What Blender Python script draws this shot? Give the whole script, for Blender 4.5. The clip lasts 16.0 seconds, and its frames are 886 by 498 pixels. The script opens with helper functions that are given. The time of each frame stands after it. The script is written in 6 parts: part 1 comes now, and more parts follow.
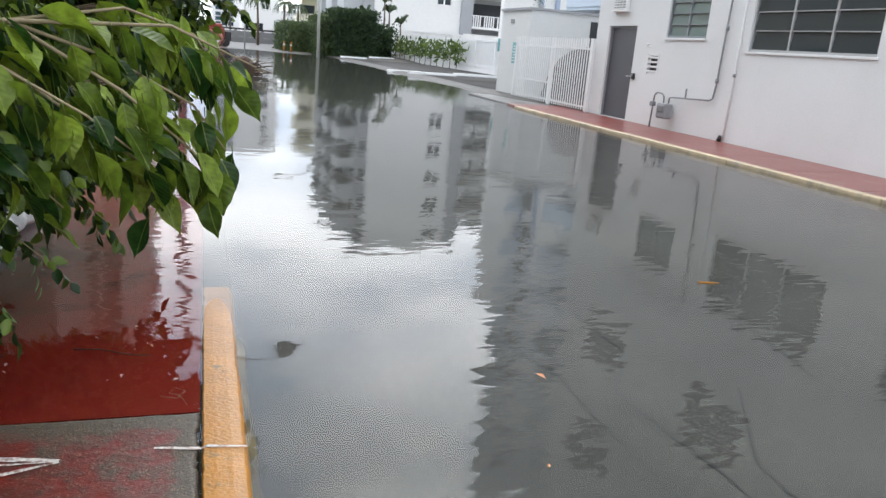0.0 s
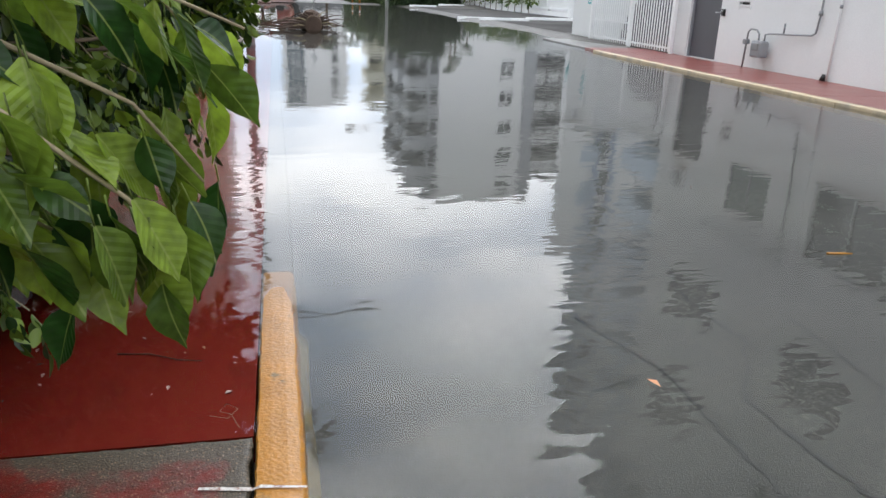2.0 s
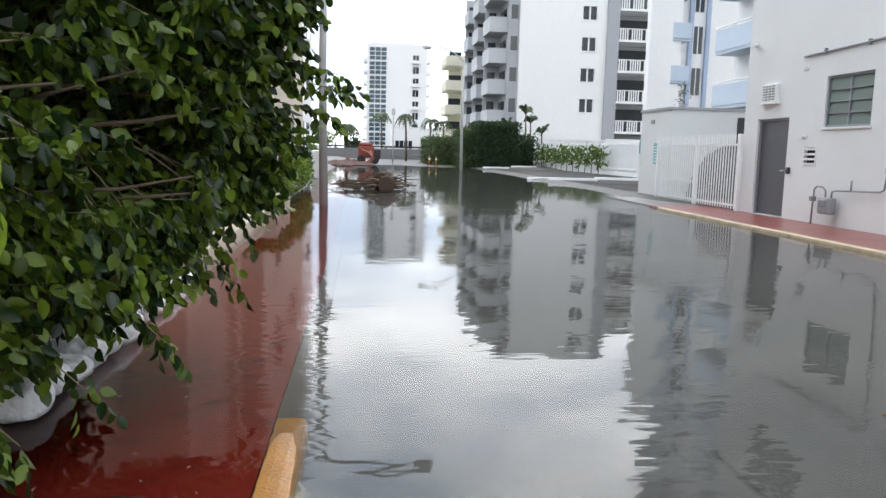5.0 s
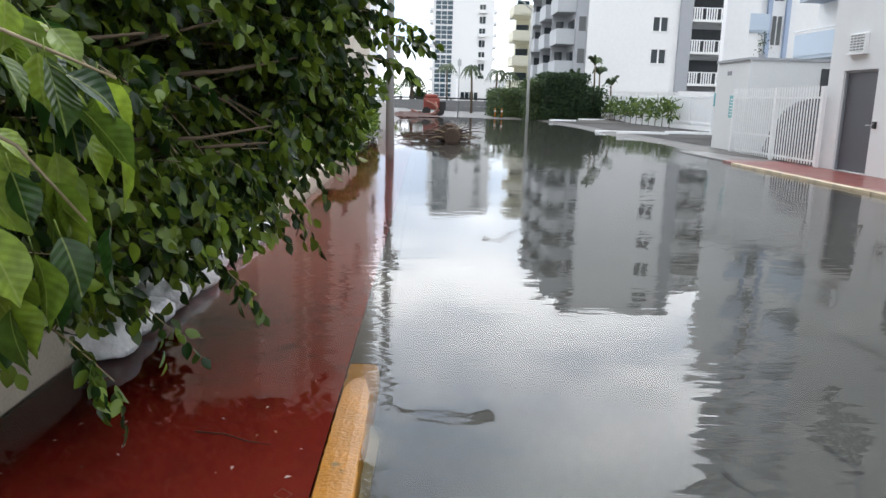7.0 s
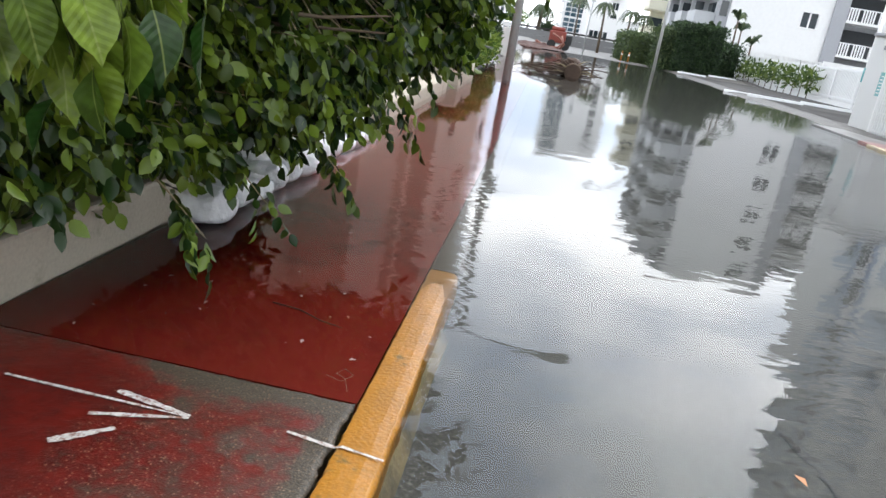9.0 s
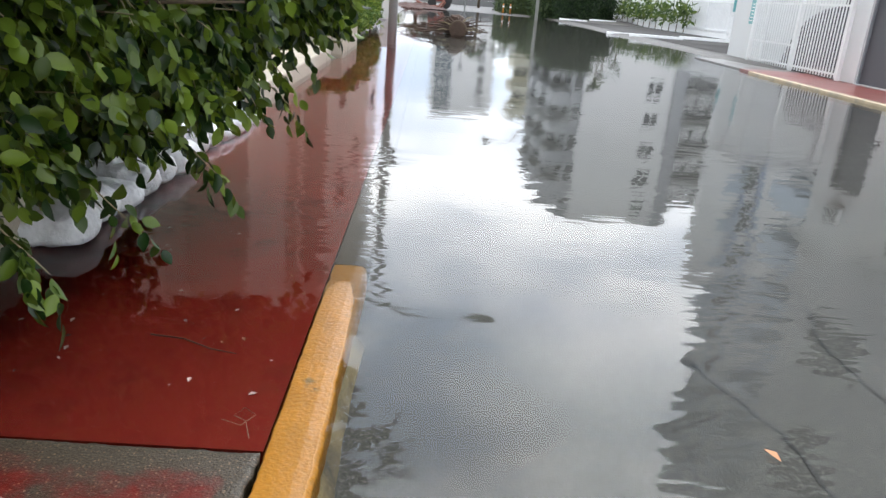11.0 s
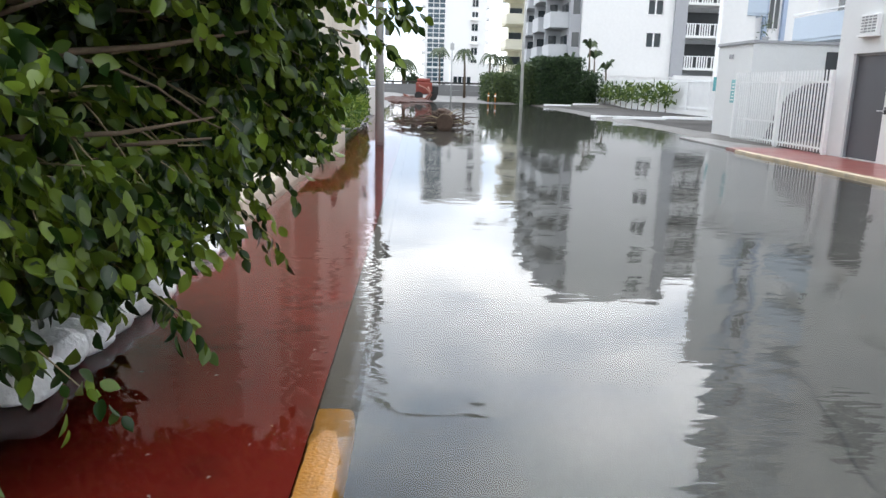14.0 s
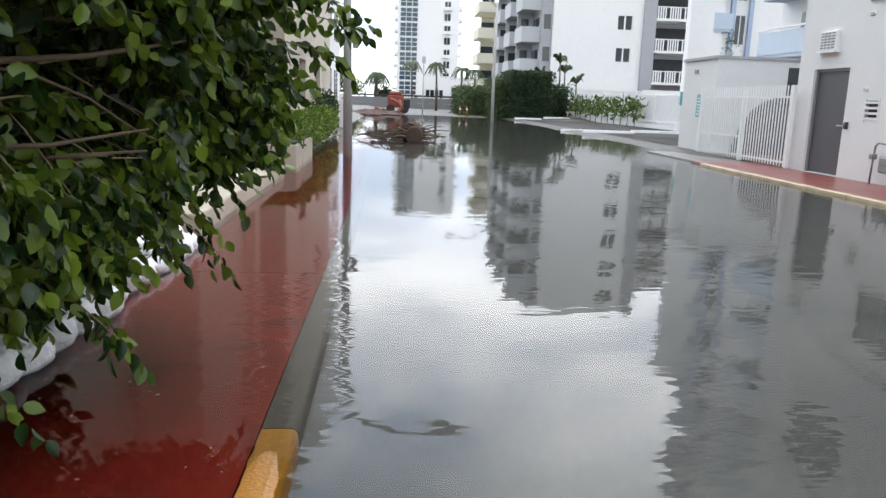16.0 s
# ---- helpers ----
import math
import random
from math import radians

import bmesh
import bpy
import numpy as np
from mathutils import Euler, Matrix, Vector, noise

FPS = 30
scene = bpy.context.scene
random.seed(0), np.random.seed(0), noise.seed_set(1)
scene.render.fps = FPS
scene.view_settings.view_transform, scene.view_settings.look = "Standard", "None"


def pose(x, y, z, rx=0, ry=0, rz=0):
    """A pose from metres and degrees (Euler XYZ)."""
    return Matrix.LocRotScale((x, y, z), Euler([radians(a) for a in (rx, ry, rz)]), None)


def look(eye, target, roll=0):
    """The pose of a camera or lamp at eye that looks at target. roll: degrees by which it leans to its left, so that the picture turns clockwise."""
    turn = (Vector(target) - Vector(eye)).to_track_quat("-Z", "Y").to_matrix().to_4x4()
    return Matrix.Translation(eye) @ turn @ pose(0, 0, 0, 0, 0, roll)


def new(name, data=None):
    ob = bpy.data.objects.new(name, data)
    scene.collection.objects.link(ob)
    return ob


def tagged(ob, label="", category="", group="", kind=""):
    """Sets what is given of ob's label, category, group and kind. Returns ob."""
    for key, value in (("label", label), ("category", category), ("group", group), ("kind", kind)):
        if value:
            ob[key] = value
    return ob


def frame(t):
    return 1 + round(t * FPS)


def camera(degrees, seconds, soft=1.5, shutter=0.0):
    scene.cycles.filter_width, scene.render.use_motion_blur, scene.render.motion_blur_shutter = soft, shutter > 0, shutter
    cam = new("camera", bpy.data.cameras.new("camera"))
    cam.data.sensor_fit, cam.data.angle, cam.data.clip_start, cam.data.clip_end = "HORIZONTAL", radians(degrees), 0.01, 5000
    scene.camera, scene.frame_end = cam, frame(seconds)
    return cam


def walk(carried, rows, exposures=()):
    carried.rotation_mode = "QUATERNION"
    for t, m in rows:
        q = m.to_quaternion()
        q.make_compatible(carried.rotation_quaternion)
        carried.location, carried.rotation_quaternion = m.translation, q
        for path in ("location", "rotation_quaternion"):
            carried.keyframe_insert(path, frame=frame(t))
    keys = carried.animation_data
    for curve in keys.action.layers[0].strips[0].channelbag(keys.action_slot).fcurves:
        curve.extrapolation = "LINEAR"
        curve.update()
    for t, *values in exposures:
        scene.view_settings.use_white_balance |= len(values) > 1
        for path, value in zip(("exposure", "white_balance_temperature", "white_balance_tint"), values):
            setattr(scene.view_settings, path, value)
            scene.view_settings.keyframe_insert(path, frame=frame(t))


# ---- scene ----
cam = camera(60.9, 16.0)
PATH = [
    (0, (-0.236, -0.388, 1.382), (0.367, 1.448, 0.865), 4.7),
    (0.5, (-0.146, -0.307, 1.361), (0.367, 1.548, 0.816), 2.0),
    (1, (-0.132, -0.199, 1.366), (0.386, 1.642, 0.78), 2.9),
    (1.5, (-0.148, 0.037, 1.37), (0.366, 1.856, 0.716), 2.6),
    (2, (-0.137, 0.152, 1.366), (0.274, 1.996, 0.712), 2.0),
    (2.5, (-0.085, 0.19, 1.295), (0.166, 2.095, 0.739), 0.5),
    (3, (0.098, 0.161, 1.368), (0.357, 2.084, 0.883), 1.6),
    (3.5, (0.104, 0.101, 1.398), (0.291, 2.061, 1.044), 0.1),
    (3.7, (0.165, 0.154, 1.346), (0.336, 2.124, 1.044), 0.3),
    (5.8, (0.146, 0.091, 1.325), (0.389, 2.059, 1.068), 2.0),
    (6, (0.152, 0.083, 1.349), (0.368, 2.05, 1.058), 1.8),
    (6.5, (0.123, 0.096, 1.337), (0.285, 2.061, 1.005), 0.9),
    (7, (0.106, 0.125, 1.32), (0.162, 2.086, 0.932), 1.7),
    (7.5, (0.106, 0.09, 1.322), (0.058, 2.045, 0.903), 2.4),
    (8, (0.1, 0.117, 1.268), (0.042, 2.062, 0.805), 2.6),
    (8.5, (0.102, 0.159, 1.271), (-0.1, 2.078, 0.743), 1.1),
    (9, (0.124, 0.153, 1.229), (-0.046, 2.057, 0.641), 9.9),
    (9.2, (0.092, 0.217, 1.166), (0.017, 2.140, 0.620), 6.2),
    (9.5, (0.127, 0.191, 1.214), (0.05, 2.095, 0.608), 5.8),
    (10, (0.115, 0.403, 1.188), (0.049, 2.322, 0.628), 3.6),
    (10.2, (0.12, 0.42, 1.19), (0.14, 2.327, 0.589), 4.3),
    (12.3, (0.068, 0.87, 1.2), (0.164, 2.758, 0.546), 4.9),
    (12.5, (0.063, 0.882, 1.21), (0.157, 2.783, 0.596), 4.9),
    (13, (0.086, 0.88, 1.236), (0.156, 2.814, 0.729), 3.6),
    (13.5, (0.106, 0.886, 1.277), (0.212, 2.814, 0.753), 4.0),
    (14, (0.139, 0.847, 1.32), (0.214, 2.799, 0.894), 1.7),
    (14.5, (0.142, 0.823, 1.329), (0.266, 2.776, 0.917), 1.7),
    (15, (0.121, 0.839, 1.319), (0.231, 2.793, 0.907), 2.8),
    (15.5, (0.173, 0.874, 1.31), (0.285, 2.837, 0.942), 2.5),
    (16, (0.251, 0.897, 1.321), (0.396, 2.853, 0.93), 2.0),
]


def glide(rows):
    return [(t, look(e, g, r)) for t, e, g, r in rows]


walk(cam, glide(PATH), exposures=[(0.0, 0.18), (3.0, 0.15), (6.5, 0.06), (8.0, 0.27), (10.0, 0.4), (13.0, 0.38), (14.5, 0.24), (16.0, 0.14)])

# ---- world and sun ----
world = bpy.data.worlds.new("overcast_sky")
scene.world = world
world.use_nodes = True
wn, wl = world.node_tree.nodes, world.node_tree.links
wn.clear()
w_out = wn.new("ShaderNodeOutputWorld")
w_bg = wn.new("ShaderNodeBackground")
w_sky = wn.new("ShaderNodeTexSky")
w_sky.sky_type = "NISHITA"
w_sky.sun_disc = False
w_sky.sun_elevation = radians(63)
w_sky.sun_rotation = radians(6)
w_tc = wn.new("ShaderNodeTexCoord")
w_map = wn.new("ShaderNodeMapping")
w_map.inputs["Scale"].default_value = (1.0, 1.0, 2.6)
w_noise = wn.new("ShaderNodeTexNoise")
w_noise.inputs["Scale"].default_value = 2.6
w_noise.inputs["Detail"].default_value = 5.0
w_noise.inputs["Roughness"].default_value = 0.52
w_ramp = wn.new("ShaderNodeValToRGB")
w_ramp.color_ramp.elements[0].position = 0.38
w_ramp.color_ramp.elements[0].color = (6.6, 7.8, 9.8, 1)
w_ramp.color_ramp.elements[1].position = 0.6
w_ramp.color_ramp.elements[1].color = (19.5, 19.8, 20.2, 1)
w_mix = wn.new("ShaderNodeMixRGB")
w_mix.inputs["Fac"].default_value = 0.88
w_bg.inputs["Strength"].default_value = 0.118
wl.new(w_tc.outputs["Generated"], w_map.inputs["Vector"])
wl.new(w_map.outputs["Vector"], w_noise.inputs["Vector"])
wl.new(w_noise.outputs["Fac"], w_ramp.inputs["Fac"])
wl.new(w_sky.outputs["Color"], w_mix.inputs["Color1"])
wl.new(w_ramp.outputs["Color"], w_mix.inputs["Color2"])
w_dot = wn.new("ShaderNodeVectorMath")
w_dot.operation = "DOT_PRODUCT"
w_dot.inputs[1].default_value = (0.05, 0.62, 0.78)
w_glow = wn.new("ShaderNodeMapRange")
w_glow.interpolation_type = "SMOOTHSTEP"
w_glow.inputs["From Min"].default_value = 0.45
w_glow.inputs["From Max"].default_value = 1.0
w_glow.inputs["To Min"].default_value = 1.08
w_glow.inputs["To Max"].default_value = 2.25
w_mul = wn.new("ShaderNodeVectorMath")
w_mul.operation = "SCALE"
wl.new(w_tc.outputs["Generated"], w_dot.inputs[0])
wl.new(w_dot.outputs["Value"], w_glow.inputs["Value"])
wl.new(w_mix.outputs["Color"], w_mul.inputs[0])
wl.new(w_glow.outputs["Result"], w_mul.inputs["Scale"])
wl.new(w_mul.outputs["Vector"], w_bg.inputs["Color"])
wl.new(w_bg.outputs["Background"], w_out.inputs["Surface"])

sun_data = bpy.data.lights.new("sun", "SUN")
sun_data.energy = 0.6
sun_data.angle = radians(25)
sun_data.color = (1.0, 0.97, 0.93)
sun = new("sun", sun_data)
sun.matrix_world = look((3, 26, 52), (0, 0, 0))


# ---- materials ----
def material(name, color, rough=0.6, metal=0.0, vary=0.12, scale=3.0, fine=60.0, bump=0.15, second=None, second_at=0.6,
             soft=0.08, spec=0.5, per_object=0.0, bump_distance=0.004, second_scale=1.2):
    """A surface with broad stains, fine grain and relief; second: a colour that shows in patches."""
    m = bpy.data.materials.new(name)
    m.use_nodes = True
    n, l = m.node_tree.nodes, m.node_tree.links
    b = n["Principled BSDF"]
    b.inputs["Roughness"].default_value = rough
    b.inputs["Metallic"].default_value = metal
    b.inputs["Specular IOR Level"].default_value = spec
    tc = n.new("ShaderNodeTexCoord")
    big = n.new("ShaderNodeTexNoise")
    big.inputs["Scale"].default_value = scale
    big.inputs["Detail"].default_value = 6
    small = n.new("ShaderNodeTexNoise")
    small.inputs["Scale"].default_value = fine
    small.inputs["Detail"].default_value = 4
    l.new(tc.outputs["Object"], big.inputs["Vector"])
    l.new(tc.outputs["Object"], small.inputs["Vector"])
    add = n.new("ShaderNodeMath")
    add.operation = "ADD"
    l.new(big.outputs["Fac"], add.inputs[0])
    l.new(small.outputs["Fac"], add.inputs[1])
    rng = n.new("ShaderNodeMapRange")
    rng.inputs["From Min"].default_value = 0.6
    rng.inputs["From Max"].default_value = 1.4
    rng.inputs["To Min"].default_value = 1 - vary
    rng.inputs["To Max"].default_value = 1 + vary
    l.new(add.outputs[0], rng.inputs["Value"])
    value = rng.outputs["Result"]
    if per_object:
        info = n.new("ShaderNodeObjectInfo")
        orng = n.new("ShaderNodeMapRange")
        orng.inputs["To Min"].default_value = 1 - per_object
        orng.inputs["To Max"].default_value = 1 + per_object
        l.new(info.outputs["Random"], orng.inputs["Value"])
        mul = n.new("ShaderNodeMath")
        mul.operation = "MULTIPLY"
        l.new(value, mul.inputs[0])
        l.new(orng.outputs["Result"], mul.inputs[1])
        value = mul.outputs[0]
    hsv = n.new("ShaderNodeHueSaturation")
    hsv.inputs["Color"].default_value = (*color, 1)
    l.new(value, hsv.inputs["Value"])
    if second:
        patch = n.new("ShaderNodeTexNoise")
        patch.inputs["Scale"].default_value = second_scale
        patch.inputs["Detail"].default_value = 9
        patch.inputs["Roughness"].default_value = 0.65
        l.new(tc.outputs["Object"], patch.inputs["Vector"])
        step = n.new("ShaderNodeMapRange")
        step.inputs["From Min"].default_value = second_at - soft
        step.inputs["From Max"].default_value = second_at + soft
        l.new(patch.outputs["Fac"], step.inputs["Value"])
        mix = n.new("ShaderNodeMixRGB")
        mix.inputs["Color1"].default_value = (*color, 1)
        mix.inputs["Color2"].default_value = (*second, 1)
        l.new(step.outputs["Result"], mix.inputs["Fac"])
        l.new(mix.outputs["Color"], hsv.inputs["Color"])
    l.new(hsv.outputs["Color"], b.inputs["Base Color"])
    if bump:
        bp = n.new("ShaderNodeBump")
        bp.inputs["Strength"].default_value = bump
        bp.inputs["Distance"].default_value = bump_distance
        l.new(add.outputs[0], bp.inputs["Height"])
        l.new(bp.outputs["Normal"], b.inputs["Normal"])
    return m


def leaf_material(name, dark, light, rough=0.35, translucent=0.3, veins=False):
    m = bpy.data.materials.new(name)
    m.use_nodes = True
    n, l = m.node_tree.nodes, m.node_tree.links
    b = n["Principled BSDF"]
    b.inputs["Roughness"].default_value = rough
    b.inputs["Specular IOR Level"].default_value = 0.42
    geo = n.new("ShaderNodeNewGeometry")
    info = n.new("ShaderNodeObjectInfo")
    add = n.new("ShaderNodeMath")
    add.operation = "ADD"
    l.new(geo.outputs["Random Per Island"], add.inputs[0])
    l.new(info.outputs["Random"], add.inputs[1])
    fract = n.new("ShaderNodeMath")
    fract.operation = "FRACT"
    l.new(add.outputs[0], fract.inputs[0])
    ramp = n.new("ShaderNodeValToRGB")
    ramp.color_ramp.elements[0].color = (*dark, 1)
    ramp.color_ramp.elements[1].color = (*light, 1)
    ramp.color_ramp.elements[0].position = 0.25
    l.new(fract.outputs[0], ramp.inputs["Fac"])
    color = ramp.outputs["Color"]
    if veins:
        # a pale midrib along the blade, slanting side veins as relief, blotches in the green
        tc = n.new("ShaderNodeTexCoord")
        sep = n.new("ShaderNodeSeparateXYZ")
        l.new(tc.outputs["Object"], sep.inputs["Vector"])
        off = n.new("ShaderNodeMath")
        off.operation = "ABSOLUTE"
        l.new(sep.outputs["Y"], off.inputs[0])
        rib = n.new("ShaderNodeMapRange")
        for key, v in (("From Min", 0.0011), ("From Max", 0.0004), ("To Min", 0.0), ("To Max", 0.55)):
            rib.inputs[key].default_value = v
        l.new(off.outputs[0], rib.inputs["Value"])
        blotch = n.new("ShaderNodeTexNoise")
        blotch.inputs["Scale"].default_value = 55
        blotch.inputs["Detail"].default_value = 4
        l.new(tc.outputs["Object"], blotch.inputs["Vector"])
        tone = n.new("ShaderNodeMapRange")
        for key, v in (("From Min", 0.3), ("From Max", 0.7), ("To Min", 0.6), ("To Max", 1.4)):
            tone.inputs[key].default_value = v
        l.new(blotch.outputs["Fac"], tone.inputs["Value"])
        hsv = n.new("ShaderNodeHueSaturation")
        l.new(color, hsv.inputs["Color"])
        l.new(tone.outputs["Result"], hsv.inputs["Value"])
        mid = n.new("ShaderNodeMixRGB")
        mid.inputs["Color2"].default_value = (0.3, 0.36, 0.1, 1)
        l.new(rib.outputs["Result"], mid.inputs["Fac"])
        l.new(hsv.outputs["Color"], mid.inputs["Color1"])
        color = mid.outputs["Color"]
        slant = n.new("ShaderNodeMath")
        slant.operation = "MULTIPLY_ADD"
        slant.inputs[1].default_value = -0.8
        l.new(off.outputs[0], slant.inputs[0])
        l.new(sep.outputs["X"], slant.inputs[2])
        wave = n.new("ShaderNodeMath")
        wave.operation = "PINGPONG"
        wave.inputs[1].default_value = 0.004
        l.new(slant.outputs[0], wave.inputs[0])
        relief = n.new("ShaderNodeBump")
        relief.inputs["Strength"].default_value = 0.5
        relief.inputs["Distance"].default_value = 0.25
        l.new(wave.outputs[0], relief.inputs["Height"])
        l.new(relief.outputs["Normal"], b.inputs["Normal"])
    l.new(color, b.inputs["Base Color"])
    tr = n.new("ShaderNodeBsdfTranslucent")
    l.new(color, tr.inputs["Color"])
    mix = n.new("ShaderNodeMixShader")
    mix.inputs["Fac"].default_value = translucent
    l.new(b.outputs["BSDF"], mix.inputs[1])
    l.new(tr.outputs["BSDF"], mix.inputs[2])
    l.new(mix.outputs["Shader"], n["Material Output"].inputs["Surface"])
    return m


def glass_material(name, tint, rough=0.04):
    m = bpy.data.materials.new(name)
    m.use_nodes = True
    b = m.node_tree.nodes["Principled BSDF"]
    b.inputs["Base Color"].default_value = (*tint, 1)
    b.inputs["Roughness"].default_value = rough
    b.inputs["Specular IOR Level"].default_value = 0.6
    return m


def water_material():
    m = bpy.data.materials.new("flood_water")
    m.use_nodes = True
    n, l = m.node_tree.nodes, m.node_tree.links
    n.remove(n["Principled BSDF"])
    out = n["Material Output"]
    tc = n.new("ShaderNodeTexCoord")
    patch_noise = n.new("ShaderNodeTexNoise")
    patch_noise.inputs["Scale"].default_value = 0.3
    patch_noise.inputs["Detail"].default_value = 2
    l.new(tc.outputs["Object"], patch_noise.inputs["Vector"])
    patch = n.new("ShaderNodeMapRange")
    patch.inputs["From Min"].default_value = 0.36
    patch.inputs["From Max"].default_value = 0.66
    patch.inputs["To Min"].default_value = 0.4
    patch.inputs["To Max"].default_value = 1.5
    l.new(patch_noise.outputs["Fac"], patch.inputs["Value"])
    total = None
    # small wind ripples, their crests lying across the street, over a slow swell
    for stretch, lean in (((0.8, 1.8, 1.0), (0.004, 0.003, 0.0)), ((1.6, 4.5, 1.0), (0.016, 0.007, 0.0)), ((2.6, 12.0, 1.0), (0.06, 0.018, 0.0)),
                          ((4.5, 26.0, 1.0), (0.085, 0.012, 0.0)), ((9.0, 45.0, 1.0), (0.016, 0.003, 0.0))):
        mp = n.new("ShaderNodeMapping")
        mp.inputs["Scale"].default_value = stretch
        mp.inputs["Rotation"].default_value = (0, 0, 0.16)
        l.new(tc.outputs["Object"], mp.inputs["Vector"])
        ripple = n.new("ShaderNodeTexNoise")
        ripple.inputs["Scale"].default_value = 1.0
        ripple.inputs["Detail"].default_value = 1
        l.new(mp.outputs["Vector"], ripple.inputs["Vector"])
        centre = n.new("ShaderNodeVectorMath")
        centre.operation = "SUBTRACT"
        centre.inputs[1].default_value = (0.5, 0.5, 0.5)
        l.new(ripple.outputs["Color"], centre.inputs[0])
        lean_by = n.new("ShaderNodeVectorMath")
        lean_by.operation = "MULTIPLY"
        lean_by.inputs[1].default_value = lean
        l.new(centre.outputs["Vector"], lean_by.inputs[0])
        if total is None:
            total = lean_by.outputs["Vector"]
        else:
            add = n.new("ShaderNodeVectorMath")
            l.new(total, add.inputs[0])
            l.new(lean_by.outputs["Vector"], add.inputs[1])
            total = add.outputs["Vector"]
    calm = n.new("ShaderNodeVectorMath")
    calm.operation = "SCALE"
    l.new(total, calm.inputs[0])
    l.new(patch.outputs["Result"], calm.inputs["Scale"])
    up = n.new("ShaderNodeVectorMath")
    up.inputs[1].default_value = (0, 0, 1)
    l.new(calm.outputs["Vector"], up.inputs[0])
    bump = n.new("ShaderNodeVectorMath")
    bump.operation = "NORMALIZE"
    l.new(up.outputs["Vector"], bump.inputs[0])
    gloss = n.new("ShaderNodeBsdfGlossy")
    gloss.inputs["Roughness"].default_value = 0.0
    clear = n.new("ShaderNodeBsdfTransparent")
    clear.inputs["Color"].default_value = (0.93, 0.95, 0.93, 1)
    fres = n.new("ShaderNodeFresnel")
    fres.inputs["IOR"].default_value = 1.34
    mix = n.new("ShaderNodeMixShader")
    l.new(bump.outputs["Vector"], gloss.inputs["Normal"])
    l.new(bump.outputs["Vector"], fres.inputs["Normal"])
    l.new(fres.outputs["Fac"], mix.inputs["Fac"])
    l.new(clear.outputs["BSDF"], mix.inputs[1])
    l.new(gloss.outputs["BSDF"], mix.inputs[2])
    l.new(mix.outputs["Shader"], out.inputs["Surface"])
    return m


WATER = water_material()
ASPHALT = material("wet_asphalt", (0.06, 0.056, 0.05), 0.55, vary=0.5, scale=0.9, fine=110, bump=0.6, second=(0.17, 0.158, 0.138), second_at=0.6, second_scale=60, soft=0.08, spec=0.3)


